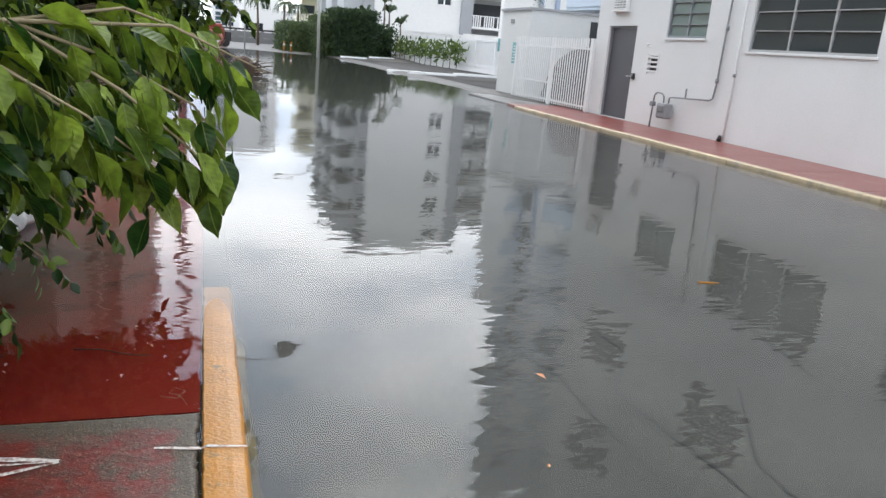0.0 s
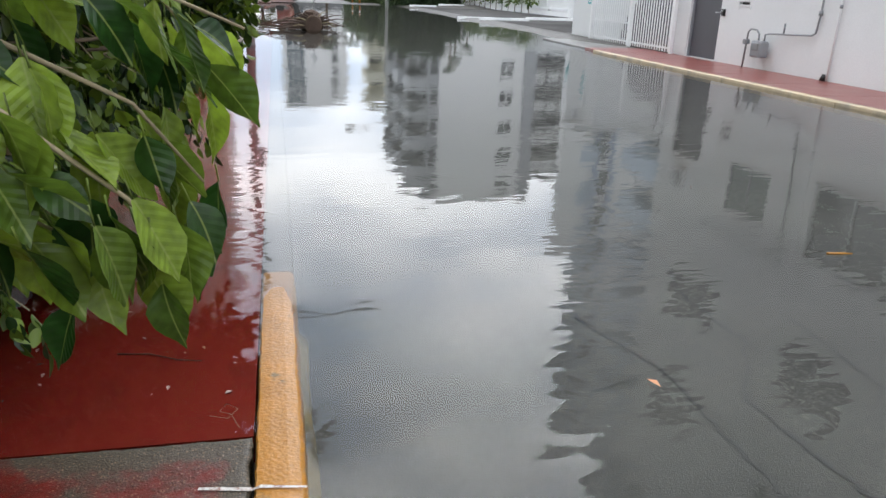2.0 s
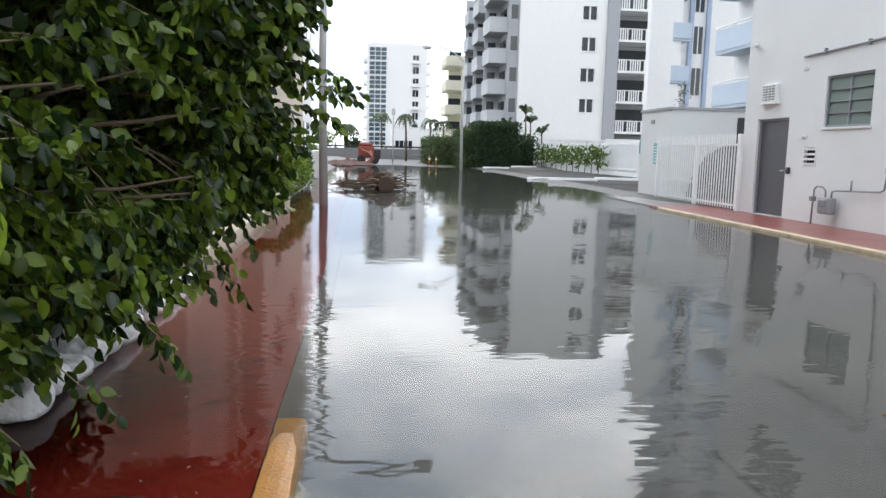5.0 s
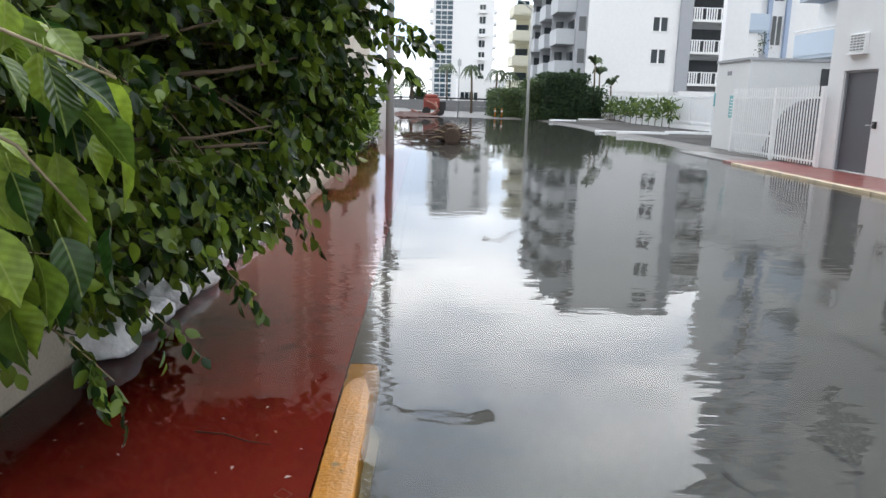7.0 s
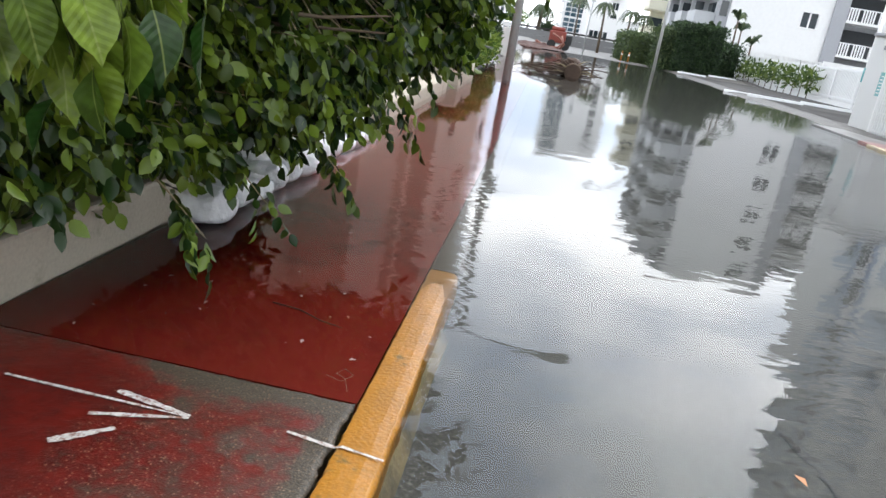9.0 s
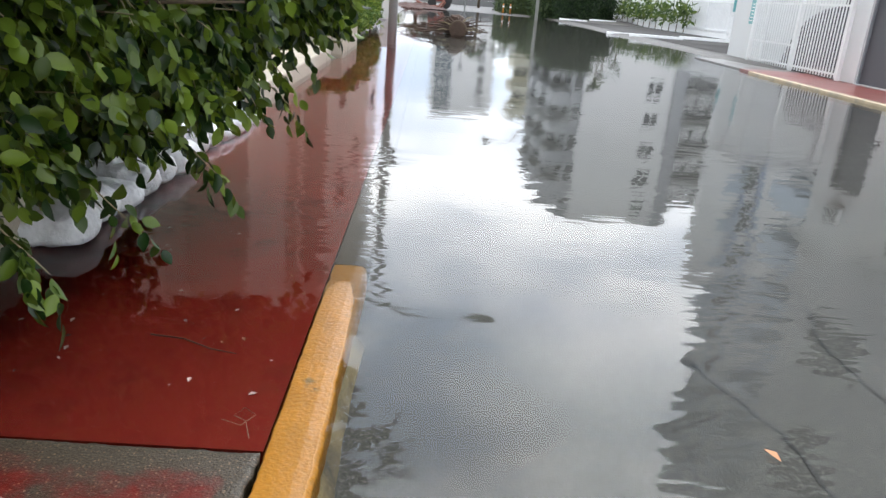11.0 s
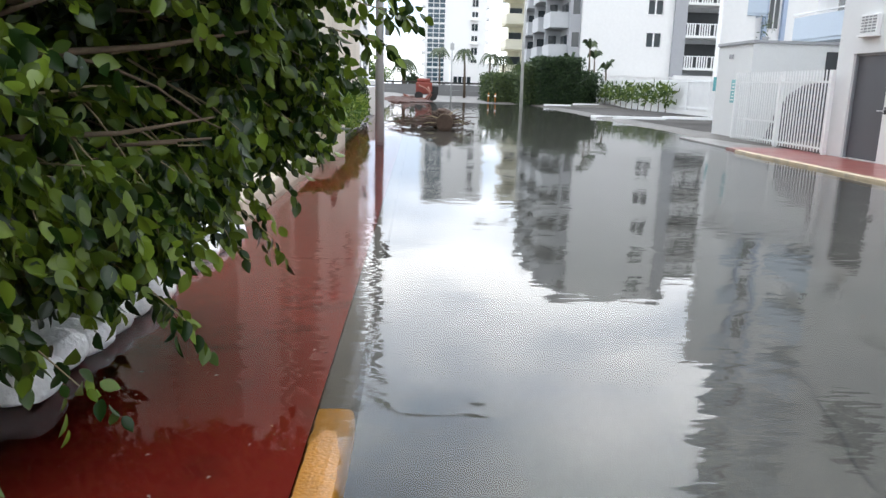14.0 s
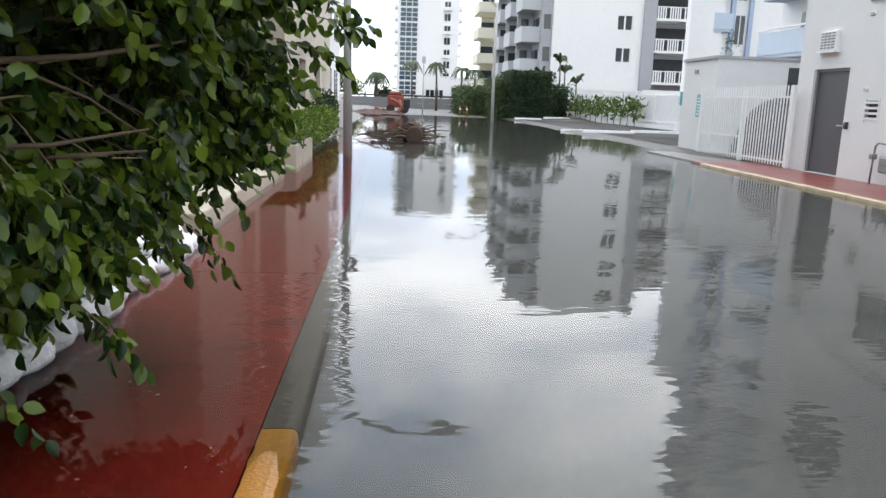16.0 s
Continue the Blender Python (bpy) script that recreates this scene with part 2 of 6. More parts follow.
def worn_slab_material():
    """Red paint worn off to pitted concrete along the slab's broken edges, with pale aggregate showing."""
    m = bpy.data.materials.new("worn_painted_concrete")
    m.use_nodes = True
    n, l = m.node_tree.nodes, m.node_tree.links
    b = n["Principled BSDF"]
    tc = n.new("ShaderNodeTexCoord")
    sep = n.new("ShaderNodeSeparateXYZ")
    l.new(tc.outputs["Object"], sep.inputs["Vector"])

    def tex(scale, detail, rough=0.6):
        t = n.new("ShaderNodeTexNoise")
        t.inputs["Scale"].default_value = scale
        t.inputs["Detail"].default_value = detail
        t.inputs["Roughness"].default_value = rough
        l.new(tc.outputs["Object"], t.inputs["Vector"])
        return t.outputs["Fac"]

    def span(value, a, c, lo=0.0, hi=1.0):
        r = n.new("ShaderNodeMapRange")
        for key, v in (("From Min", a), ("From Max", c), ("To Min", lo), ("To Max", hi)):
            r.inputs[key].default_value = v
        l.new(value, r.inputs["Value"])
        return r.outputs["Result"]

    def calc(op, u, v):
        q = n.new("ShaderNodeMath")
        q.operation = op
        for k, w in enumerate((u, v)):
            if isinstance(w, (int, float)):
                q.inputs[k].default_value = w
            else:
                l.new(w, q.inputs[k])
        return q.outputs[0]

    def blend(fac, u, v):
        q = n.new("ShaderNodeMixRGB")
        l.new(fac, q.inputs["Fac"])
        for k, w in (("Color1", u), ("Color2", v)):
            if isinstance(w, tuple):
                q.inputs[k].default_value = (*w, 1)
            else:
                l.new(w, q.inputs[k])
        return q.outputs["Color"]

    broad, mid, fine = tex(3.0, 5), tex(14.0, 8, 0.7), tex(150.0, 3)
    # worn along the joint and the kerb, sound paint near the planter
    far_edge = span(sep.outputs["Y"], 2.12, 2.28, 0.0, 0.3)
    kerb_edge = span(sep.outputs["X"], -0.36, -0.27, 0.0, 0.3)
    sound = span(sep.outputs["X"], -0.75, -1.15, 0.0, 0.32)
    wear = calc("SUBTRACT", calc("ADD", calc("ADD", calc("MULTIPLY", broad, 0.5), calc("MULTIPLY", mid, 0.5)), calc("MAXIMUM", far_edge, kerb_edge)), sound)
    bare = span(wear, 0.46, 0.62)
    stones = n.new("ShaderNodeTexVoronoi")
    stones.inputs["Scale"].default_value = 120
    l.new(tc.outputs["Object"], stones.inputs["Vector"])
    pick = n.new("ShaderNodeSeparateColor")
    l.new(stones.outputs["Color"], pick.inputs["Color"])
    stone = calc("MULTIPLY", span(stones.outputs["Distance"], 0.44, 0.2), span(pick.outputs["Red"], 0.62, 0.95))
    stone = calc("MULTIPLY", stone, span(wear, 0.3, 0.44, 0.0, 0.8))
    paint = blend(span(mid, 0.4, 0.65), (0.14, 0.012, 0.008), (0.07, 0.01, 0.008))
    cement = blend(span(fine, 0.4, 0.65), (0.034, 0.027, 0.018), (0.1, 0.076, 0.05))
    color = blend(stone, blend(bare, paint, cement), (0.34, 0.22, 0.14))
    l.new(color, b.inputs["Base Color"])
    l.new(span(bare, 0.0, 1.0, 0.3, 0.42), b.inputs["Roughness"])
    b.inputs["Specular IOR Level"].default_value = 0.4
    bump = n.new("ShaderNodeBump")
    bump.inputs["Strength"].default_value = 0.9
    bump.inputs["Distance"].default_value = 0.004
    l.new(calc("ADD", calc("MULTIPLY", fine, span(wear, 0.3, 0.6, 0.15, 0.8)), calc("MULTIPLY", mid, 0.6)), bump.inputs["Height"])
    l.new(bump.outputs["Normal"], b.inputs["Normal"])
    return m


CONCRETE = worn_slab_material()
RED = material("red_painted_concrete", (0.235, 0.024, 0.016), 0.25, vary=0.18, scale=2.5, fine=120, bump=0.2, second=(0.17, 0.02, 0.014), second_at=0.58, second_scale=2.5)
RED_WORN = material("worn_red_concrete", (0.2, 0.045, 0.034), 0.3, vary=0.2, scale=2, fine=90, bump=0.3, second=(0.2, 0.1, 0.085), second_at=0.6, second_scale=2)
YELLOW = material("yellow_kerb_paint", (0.38, 0.16, 0.012), 0.35, vary=0.28, scale=5, fine=70, bump=0.6, second=(0.15, 0.09, 0.03), second_at=0.64, second_scale=7, soft=0.03)
GUTTER = material("pale_paint_stained_gutter", (0.3, 0.23, 0.13), 0.6, vary=0.3, scale=5, fine=60, bump=0.4, second=(0.11, 0.1, 0.085), second_at=0.52, second_scale=4, soft=0.1)
YELLOW_OLD = material("faded_yellow_paint", (0.5, 0.4, 0.26), 0.5, vary=0.2, scale=4, fine=60, bump=0.4, second=(0.35, 0.3, 0.22), second_at=0.58, second_scale=3)
PAVING = material("damp_grey_paving", (0.075, 0.072, 0.069), 0.9, vary=0.22, scale=0.6, fine=30, bump=0.3, spec=0.12, second=(0.04, 0.038, 0.036), second_at=0.52, second_scale=0.35)
WET_GREY = material("wet_grey_concrete", (0.17, 0.165, 0.158), 0.4, vary=0.25, scale=1.2, fine=40, bump=0.3, second=(0.11, 0.1, 0.095), second_at=0.55, second_scale=1.5)
EARTH = material("dark_planter_soil", (0.06, 0.045, 0.03), 0.9, vary=0.3, fine=40, bump=0.8)
KERB_BARE = material("dirty_kerb_concrete", (0.065, 0.054, 0.04), 0.5, vary=0.3, scale=4, fine=60, bump=0.4)
WHITE_WALL = material("white_stucco", (0.7, 0.715, 0.715), 0.75, vary=0.07, scale=0.5, fine=45, bump=0.35, second=(0.66, 0.67, 0.67), second_at=0.66, second_scale=0.9, soft=0.15)
WHITE_FAR = material("white_painted_facade", (0.8, 0.8, 0.79), 0.7, vary=0.04, scale=0.15, fine=4, bump=0.05)
GREY_WALL = material("grey_painted_facade", (0.36, 0.37, 0.39), 0.7, vary=0.06, scale=0.2, fine=5, bump=0.05)
LIGHT_GREY = material("light_grey_facade", (0.45, 0.465, 0.48), 0.7, vary=0.06, scale=0.2, fine=5, bump=0.05)
BLUE_WALL = material("pale_blue_paint", (0.47, 0.55, 0.64), 0.6, vary=0.06, scale=0.5, fine=12, bump=0.05)
BLUE_TRIM = material("slate_blue_trim", (0.36, 0.44, 0.58), 0.6, vary=0.06, scale=0.5, fine=12, bump=0.05)
CREAM = material("cream_stucco", (0.8, 0.77, 0.62), 0.75, vary=0.07, scale=0.3, fine=10, bump=0.05)
BEIGE = material("beige_stucco", (0.56, 0.5, 0.41), 0.8, vary=0.1, scale=0.6, fine=30, bump=0.2, second=(0.48, 0.42, 0.34), second_at=0.6, second_scale=0.7)
CREAM_LOW = material("stained_cream_plaster", (0.5, 0.45, 0.36), 0.8, vary=0.15, scale=3, fine=60, bump=0.4, second=(0.3, 0.27, 0.2), second_at=0.62, second_scale=3)
DOOR_GREY = material("grey_steel_door", (0.075, 0.077, 0.088), 0.45, vary=0.08, scale=1.5, fine=70, bump=0.08)
FRAME_GREY = material("grey_window_frame", (0.22, 0.23, 0.25), 0.45, vary=0.08, bump=0.05)
ALU = material("aluminium_frame", (0.5, 0.51, 0.52), 0.4, 0.6, vary=0.06, bump=0.05)
PIPE = material("galvanised_pipe", (0.25, 0.26, 0.27), 0.5, 0.4, vary=0.12, bump=0.1)
METER = material("grey_meter_paint", (0.25, 0.26, 0.27), 0.5, vary=0.1, bump=0.1)
BLACK = material("black_plastic", (0.015, 0.015, 0.016), 0.5, vary=0.1, bump=0)
WHITE_METAL = material("white_painted_metal", (0.8, 0.81, 0.81), 0.4, vary=0.05, fine=40, bump=0.05)
TEAL = material("teal_sign", (0.13, 0.4, 0.42), 0.4, vary=0.08, bump=0)
POLE = material("weathered_grey_pole", (0.42, 0.43, 0.43), 0.6, 0.0, vary=0.15, scale=2, fine=50, bump=0.15)
GLASS = glass_material("dark_window_glass", (0.02, 0.03, 0.035))
GLASS_GREEN = glass_material("grey_green_jalousie_glass", (0.15, 0.2, 0.185), 0.15)
GLASS_BLUE = glass_material("tinted_tower_glass", (0.025, 0.06, 0.085))
# near-black colour standing in for shade inside rooms, doorway and balcony recesses
ROOM_SHADE = material("painted_recess_shade", (0.05, 0.055, 0.06), 0.8, vary=0.2, bump=0)
BAG = material("white_woven_bag", (0.76, 0.77, 0.78), 0.5, vary=0.14, scale=9, fine=17, bump=0.6, per_object=0.08, bump_distance=0.03)
BARK = material("brown_bark", (0.105, 0.075, 0.048), 0.8, vary=0.3, scale=8, fine=60, bump=0.6)
TWIG = material("pale_twig", (0.27, 0.22, 0.13), 0.7, vary=0.2, scale=20, fine=100, bump=0.2)
ROOT = material("muddy_root", (0.09, 0.06, 0.045), 0.85, vary=0.35, scale=8, fine=50, bump=0.6)
RED_DIRT = material("red_brown_dirt", (0.06, 0.027, 0.02), 0.9, vary=0.3, fine=15, bump=0.5)
MACHINE = material("orange_red_machine_paint", (0.22, 0.04, 0.026), 0.5, vary=0.15, bump=0.1)
HOSE = material("orange_hose", (0.2, 0.065, 0.04), 0.5, vary=0.15, bump=0.1)
RUBBER = material("black_rubber", (0.02, 0.02, 0.02), 0.7, vary=0.2, bump=0.1)
CAR_PAINT = material("silver_car_paint", (0.5, 0.53, 0.57), 0.25, 0.4, vary=0.03, bump=0)
PALE_POLE = material("pale_concrete_pole", (0.45, 0.45, 0.43), 0.7, vary=0.12, scale=2, bump=0.1)
ORANGE = material("orange_barrier_plastic", (0.4, 0.15, 0.02), 0.5, vary=0.1, bump=0)
CHALK = material("white_spray_paint", (0.6, 0.57, 0.53), 0.6, vary=0.2, scale=20, fine=90, bump=0.1, second=(0.25, 0.12, 0.09), second_at=0.55, second_scale=60)
SEAWALL = material("grey_sea_wall", (0.2, 0.2, 0.2), 0.8, vary=0.15, scale=0.4, fine=6, bump=0.1)
DEAD_LEAF = material("dead_leaf", (0.5, 0.24, 0.12), 0.6, vary=0.25, scale=20, bump=0.1, per_object=0.3)
PETAL = material("pale_fallen_leaf", (0.6, 0.42, 0.36), 0.6, vary=0.2, scale=20, bump=0.1, per_object=0.3)
CRACK = material("dark_crack_filler", (0.03, 0.028, 0.026), 0.5, vary=0.3, bump=0.2)
LEAF = leaf_material("ficus_leaf", (0.014, 0.036, 0.007), (0.16, 0.235, 0.024), 0.32, 0.28)
LEAF_NEAR = leaf_material("young_ficus_leaf", (0.016, 0.05, 0.009), (0.25, 0.35, 0.035), 0.34, 0.4, veins=True)
LEAF_HEDGE = leaf_material("clipped_hedge_leaf", (0.015, 0.035, 0.012), (0.05, 0.095, 0.028), 0.5, 0.2)
LEAF_SHRUB = leaf_material("yellow_green_leaf", (0.07, 0.14, 0.02), (0.22, 0.3, 0.05), 0.45, 0.3)
LEAF_OLIVE = leaf_material("olive_hedge_leaf", (0.03, 0.055, 0.018), (0.1, 0.14, 0.045), 0.5, 0.25)
LEAF_ROW = leaf_material("light_planting_leaf", (0.04, 0.08, 0.015), (0.17, 0.23, 0.05), 0.5, 0.25)
LEAF_PALM = leaf_material("palm_frond", (0.03, 0.055, 0.02), (0.09, 0.12, 0.045), 0.45, 0.2)


# ---- builders ----
def box(bm, x0, x1, y0, y1, z0, z1, bevel=0.0):
    r = bmesh.ops.create_cube(bm, size=1, matrix=Matrix.LocRotScale(((x0 + x1) / 2, (y0 + y1) / 2, (z0 + z1) / 2), None, (abs(x1 - x0), abs(y1 - y0), abs(z1 - z0))))
    if bevel:
        edges = list({e for v in r["verts"] for e in v.link_edges})
        bmesh.ops.bevel(bm, geom=edges, offset=bevel, segments=2, affect="EDGES", profile=0.5)
    return bm


def boxm(*args, bevel=0.0):
    return box(bmesh.new(), *args, bevel=bevel)


def tube(bm, points, radii, seg=8, cap=True):
    """A bent round bar along points."""
    pts = [Vector(p) for p in points]
    if not isinstance(radii, (list, tuple)):
        radii = [radii] * len(pts)
    rings = []
    ref = None
    for i, p in enumerate(pts):
        d = (pts[min(i + 1, len(pts) - 1)] - pts[max(i - 1, 0)]).normalized()
        if ref is None:
            ref = d.cross(Vector((0, 0, 1)) if abs(d.z) < 0.9 else Vector((1, 0, 0))).normalized()
        u = (ref - d * ref.dot(d)).normalized()
        ref = u
        v = d.cross(u)
        rings.append([bm.verts.new(p + radii[i] * (math.cos(a) * u + math.sin(a) * v)) for a in (2 * math.pi * k / seg for k in range(seg))])
    for a, b in zip(rings, rings[1:]):
        for k in range(seg):
            f = bm.faces.new((a[k], a[(k + 1) % seg], b[(k + 1) % seg], b[k]))
            f.smooth = True
    if cap:
        bm.faces.new(rings[0])
        bm.faces.new(rings[-1])
    return bm


def tubem(points, radii, seg=8):
    return tube(bmesh.new(), points, radii, seg)


def mesh_of(name, bm, mat):
    bmesh.ops.recalc_face_normals(bm, faces=bm.faces)
    me = bpy.data.meshes.new(name)
    bm.to_mesh(me)
    bm.free()
    me.materials.append(mat)
    return me


def part(name, bm, mat, parent, label=""):
    """Links a bmesh as one mesh object under a thing or part."""
    ob = new(name, mesh_of(name, bm, mat))
    if parent is not None:
        ob.parent = parent
        ob.matrix_parent_inverse = parent.matrix_world.inverted() if parent.type == "EMPTY" else Matrix()
    return tagged(ob, label)


def thing(name, label, category, place=(0, 0, 0), group="", kind=""):
    ob = new(name)
    ob.location = place
    ob.matrix_world = Matrix.Translation(place)
    ob.empty_display_size = 0.1
    return tagged(ob, label, category, group, kind)


def solid(name, bm, mat, label, category="", kind="", group=""):
    return tagged(part(name, bm, mat, None), label, category, group, kind)


def wall_cells(bm, axis, at0, at1, u0, u1, z0, z1, holes):
    """A wall between at0 and at1 along axis, over u and z, with holes (u, u, z, z) through it, as one skin."""
    us = sorted({u0, u1, *[h[0] for h in holes], *[h[1] for h in holes]})
    zs = sorted({z0, z1, *[h[2] for h in holes], *[h[3] for h in holes]})
    verts = {}

    def corner(i, j, side):
        if (i, j, side) not in verts:
            w = (at0, at1)[side]
            verts[i, j, side] = bm.verts.new((w, us[i], zs[j]) if axis == "x" else (us[i], w, zs[j]))
        return verts[i, j, side]

    def filled(i, j):
        if not (0 <= i < len(us) - 1 and 0 <= j < len(zs) - 1):
            return False
        um, zm = (us[i] + us[i + 1]) / 2, (zs[j] + zs[j + 1]) / 2
        return not any(h[0] < um < h[1] and h[2] < zm < h[3] for h in holes)

    for i in range(len(us) - 1):
        for j in range(len(zs) - 1):
            if not filled(i, j):
                continue
            for side in (0, 1):
                bm.faces.new([corner(i + a, j + b, side) for a, b in ((0, 0), (1, 0), (1, 1), (0, 1))])
            for di, dj, ends in ((-1, 0, ((0, 0), (0, 1))), (1, 0, ((1, 0), (1, 1))), (0, -1, ((0, 0), (1, 0))), (0, 1, ((0, 1), (1, 1)))):
                if not filled(i + di, j + dj):
                    (a, b), (c, d) = ends
                    bm.faces.new([corner(i + a, j + b, 0), corner(i + c, j + d, 0), corner(i + c, j + d, 1), corner(i + a, j + b, 1)])
    return bm


def leaf_cards(name, places, ways, sizes, mat, width=0.5, parent=None, fold=0.18, seed=1, fine=False):
    """Many pointed, folded leaves as one mesh: each from its stalk along its way, four triangles."""
    rng = np.random.default_rng(seed)
    p, d, s = np.asarray(places), np.asarray(ways), np.asarray(sizes)[:, None]
    d = d / np.linalg.norm(d, axis=1, keepdims=True)
    r = rng.normal(size=p.shape)
    r[:, 2] *= 0.35
    side = np.cross(d, r)
    side /= np.linalg.norm(side, axis=1, keepdims=True) + 1e-9
    up = np.cross(side, d)
    w = width * s / 2
    if fine:
        curl = rng.uniform(0.03, 0.22, (len(p), 1))
        cols = [p]
        for t, k in ((0.12, 0.6), (0.34, 1.0), (0.62, 0.94), (0.85, 0.44)):
            mid = p + d * s * t - up * s * curl * t * t
            cols += [mid + side * w * k + up * w * k * fold * 1.6, mid, mid - side * w * k + up * w * k * fold * 1.6]
        cols.append(p + d * s - up * s * curl * 1.1)
        v = np.stack(cols, 1).reshape(-1, 3)
        quads = [[0, 1, 2], [0, 2, 3]]
        for r in (1, 4, 7):
            quads += [[r, r + 3, r + 4], [r, r + 4, r + 1], [r + 1, r + 4, r + 5], [r + 1, r + 5, r + 2]]
        quads += [[10, 13, 11], [11, 13, 12]]
        base = np.arange(len(p))[:, None] * 14
        f = np.concatenate([base + q for q in quads], 1).reshape(-1, 3)
    else:
        v = np.stack([p, p + d * s * 0.42 + side * w + up * w * fold * 2, p + d * s * 0.5 - up * w * 0.1, p + d * s * 0.42 - side * w + up * w * fold * 2,
                      p + d * s * 0.78 + side * w * 0.6 + up * w * fold - up * s * 0.03, p + d * s - up * s * 0.1, p + d * s * 0.78 - side * w * 0.6 + up * w * fold - up * s * 0.03], 1).reshape(-1, 3)
        base = np.arange(len(p))[:, None] * 7
        f = np.concatenate([base + q for q in ([0, 1, 2], [0, 2, 3], [1, 4, 2], [2, 6, 3], [2, 4, 5], [2, 5, 6])], 1).reshape(-1, 3)
    me = bpy.data.meshes.new(name)
    me.from_pydata(v.tolist(), [], f.tolist())
    me.polygons.foreach_set("use_smooth", [fine] * len(f))
    me.materials.append(mat)
    ob = new(name, me)
    if parent is not None:
        ob.parent = parent
        ob.matrix_parent_inverse = parent.matrix_world.inverted()
    return ob


# ---- ground, road, pavements ----
def smooth(a, b, v):
    t = min(1.0, max(0.0, (v - a) / (b - a)))
    return t * t * (3 - 2 * t)


def ground_height(x, y):
    z = -0.1 - 0.03 * smooth(1.0, 4.0, x) * (1 - smooth(4.0, 7.0, x))
    z += 0.18 * smooth(7.7, 9.2, x + 0.35 * noise.noise((x * 0.3, y * 0.25, 0))) * smooth(17, 21, y)
    z += 0.175 * smooth(60, 66, y + 0.6 * x + 2.5 * noise.noise((x * 0.25, y * 0.1, 3)))
    z += 0.2 * smooth(1.2, 2.6, -x) * smooth(9, 13, y)
    return z


def build_ground():
    xs = np.concatenate([np.linspace(-1500, -40, 8), np.linspace(-30, -4, 8), np.linspace(-3, 20, 70), np.linspace(22, 60, 10), np.linspace(80, 1500, 8)])
    ys = np.concatenate([np.linspace(-600, -20, 6), np.linspace(-12, 12, 30), np.linspace(13, 80, 90), np.linspace(85, 140, 8), np.linspace(200, 3000, 8)])
    verts = [(float(x), float(y), ground_height(x, y)) for y in ys for x in xs]
    w = len(xs)
    faces = [(j * w + i, j * w + i + 1, (j + 1) * w + i + 1, (j + 1) * w + i) for j in range(len(ys) - 1) for i in range(w - 1)]
    me = bpy.data.meshes.new("ground")
    me.from_pydata(verts, [], faces)
    me.materials.append(ASPHALT)
    me.polygons.foreach_set("use_smooth", [True] * len(faces))
    tagged(new("ground", me), "flooded grey asphalt street and damp parking ground", "ground", kind="structure")


build_ground()


def sheet(name, x0, x1, y0, y1, z, mat, label, category):
    bm = bmesh.new()
    bm.faces.new([bm.verts.new(c) for c in ((x0, y0, z), (x1, y0, z), (x1, y1, z), (x0, y1, z))])
    return solid(name, bm, mat, label, category, "structure")


sheet("water", -1.62, 30, -9, 110, 0.0, WATER, "still flood water covering the street, reflecting sky and buildings", "water")


def walk_height(y):
    return 0.005 - 0.0115 * (min(max(y, 1.6), 8.0) - 1.6)


def strip(bm, x0, x1, y0, y1, top, depth, step=0.5, crown=0.0):
    """A long slab whose top follows a height function."""
    n = max(1, int((y1 - y0) / step))
    rows = []
    for k in range(n + 1):
        y = y0 + (y1 - y0) * k / n
        z = top(y)
        rows.append([bm.verts.new(c) for c in ((x0, y, z - depth), (x0, y, z), (x0 + 0.02 * (x1 - x0), y, z + crown), (x1 - 0.12 * (x1 - x0), y, z + crown), (x1, y, z - 0.15 * (x1 - x0) * (crown > 0)), (x1, y, z - depth))])
    for a, b in zip(rows, rows[1:]):
        for k in range(5):
            bm.faces.new((a[k], a[k + 1], b[k + 1], b[k]))
    bm.faces.new(rows[0])
    bm.faces.new(rows[-1])
    return bm


def worn_slab():
    """The pitted slab before the joint, crumbled along the joint and the kerb."""
    bm = bmesh.new()
    nx, ny = 110, 110
    rows = []
    for j in range(ny + 1):
        v = j / ny
        row = []
        for i in range(nx + 1):
            u = i / nx
            x1 = -0.257 + 0.01 * noise.noise((0.3, v * 13, 1.0)) + 0.009 * noise.noise((0.3, v * 45, 4.0))
            y1 = 2.287 - 0.012 * abs(noise.noise((u * 9, 0.2, 2.0))) - 0.008 * abs(noise.noise((u * 40, 0.2, 6.0)))
            x, y = -1.62 + (x1 + 1.62) * u, 0.906 + (y1 - 0.906) * v
            rim = max(0.0, 1 - (x1 - x) / 0.02) + max(0.0, 1 - (y1 - y) / 0.012)
            z = walk_height(y) + 0.0085 + 0.0016 * noise.noise((x * 9, y * 9, 0)) + 0.0012 * noise.noise((x * 45, y * 45, 3)) - 0.007 * min(1, rim) ** 2
            row.append(bm.verts.new((x, y, z)))
        rows.append(row)
    for a, b in zip(rows, rows[1:]):
        for i in range(nx):
            bm.faces.new((a[i], a[i + 1], b[i + 1], b[i])).smooth = True
    edge = rows[-1] + [r[-1] for r in reversed(rows[:-1])]
    foot = [bm.verts.new(q.co - Vector((0.01, 0.005, 0.2))) for q in edge]
    for k in range(len(edge) - 1):
        bm.faces.new((edge[k], edge[k + 1], foot[k + 1], foot[k]))
    return bm


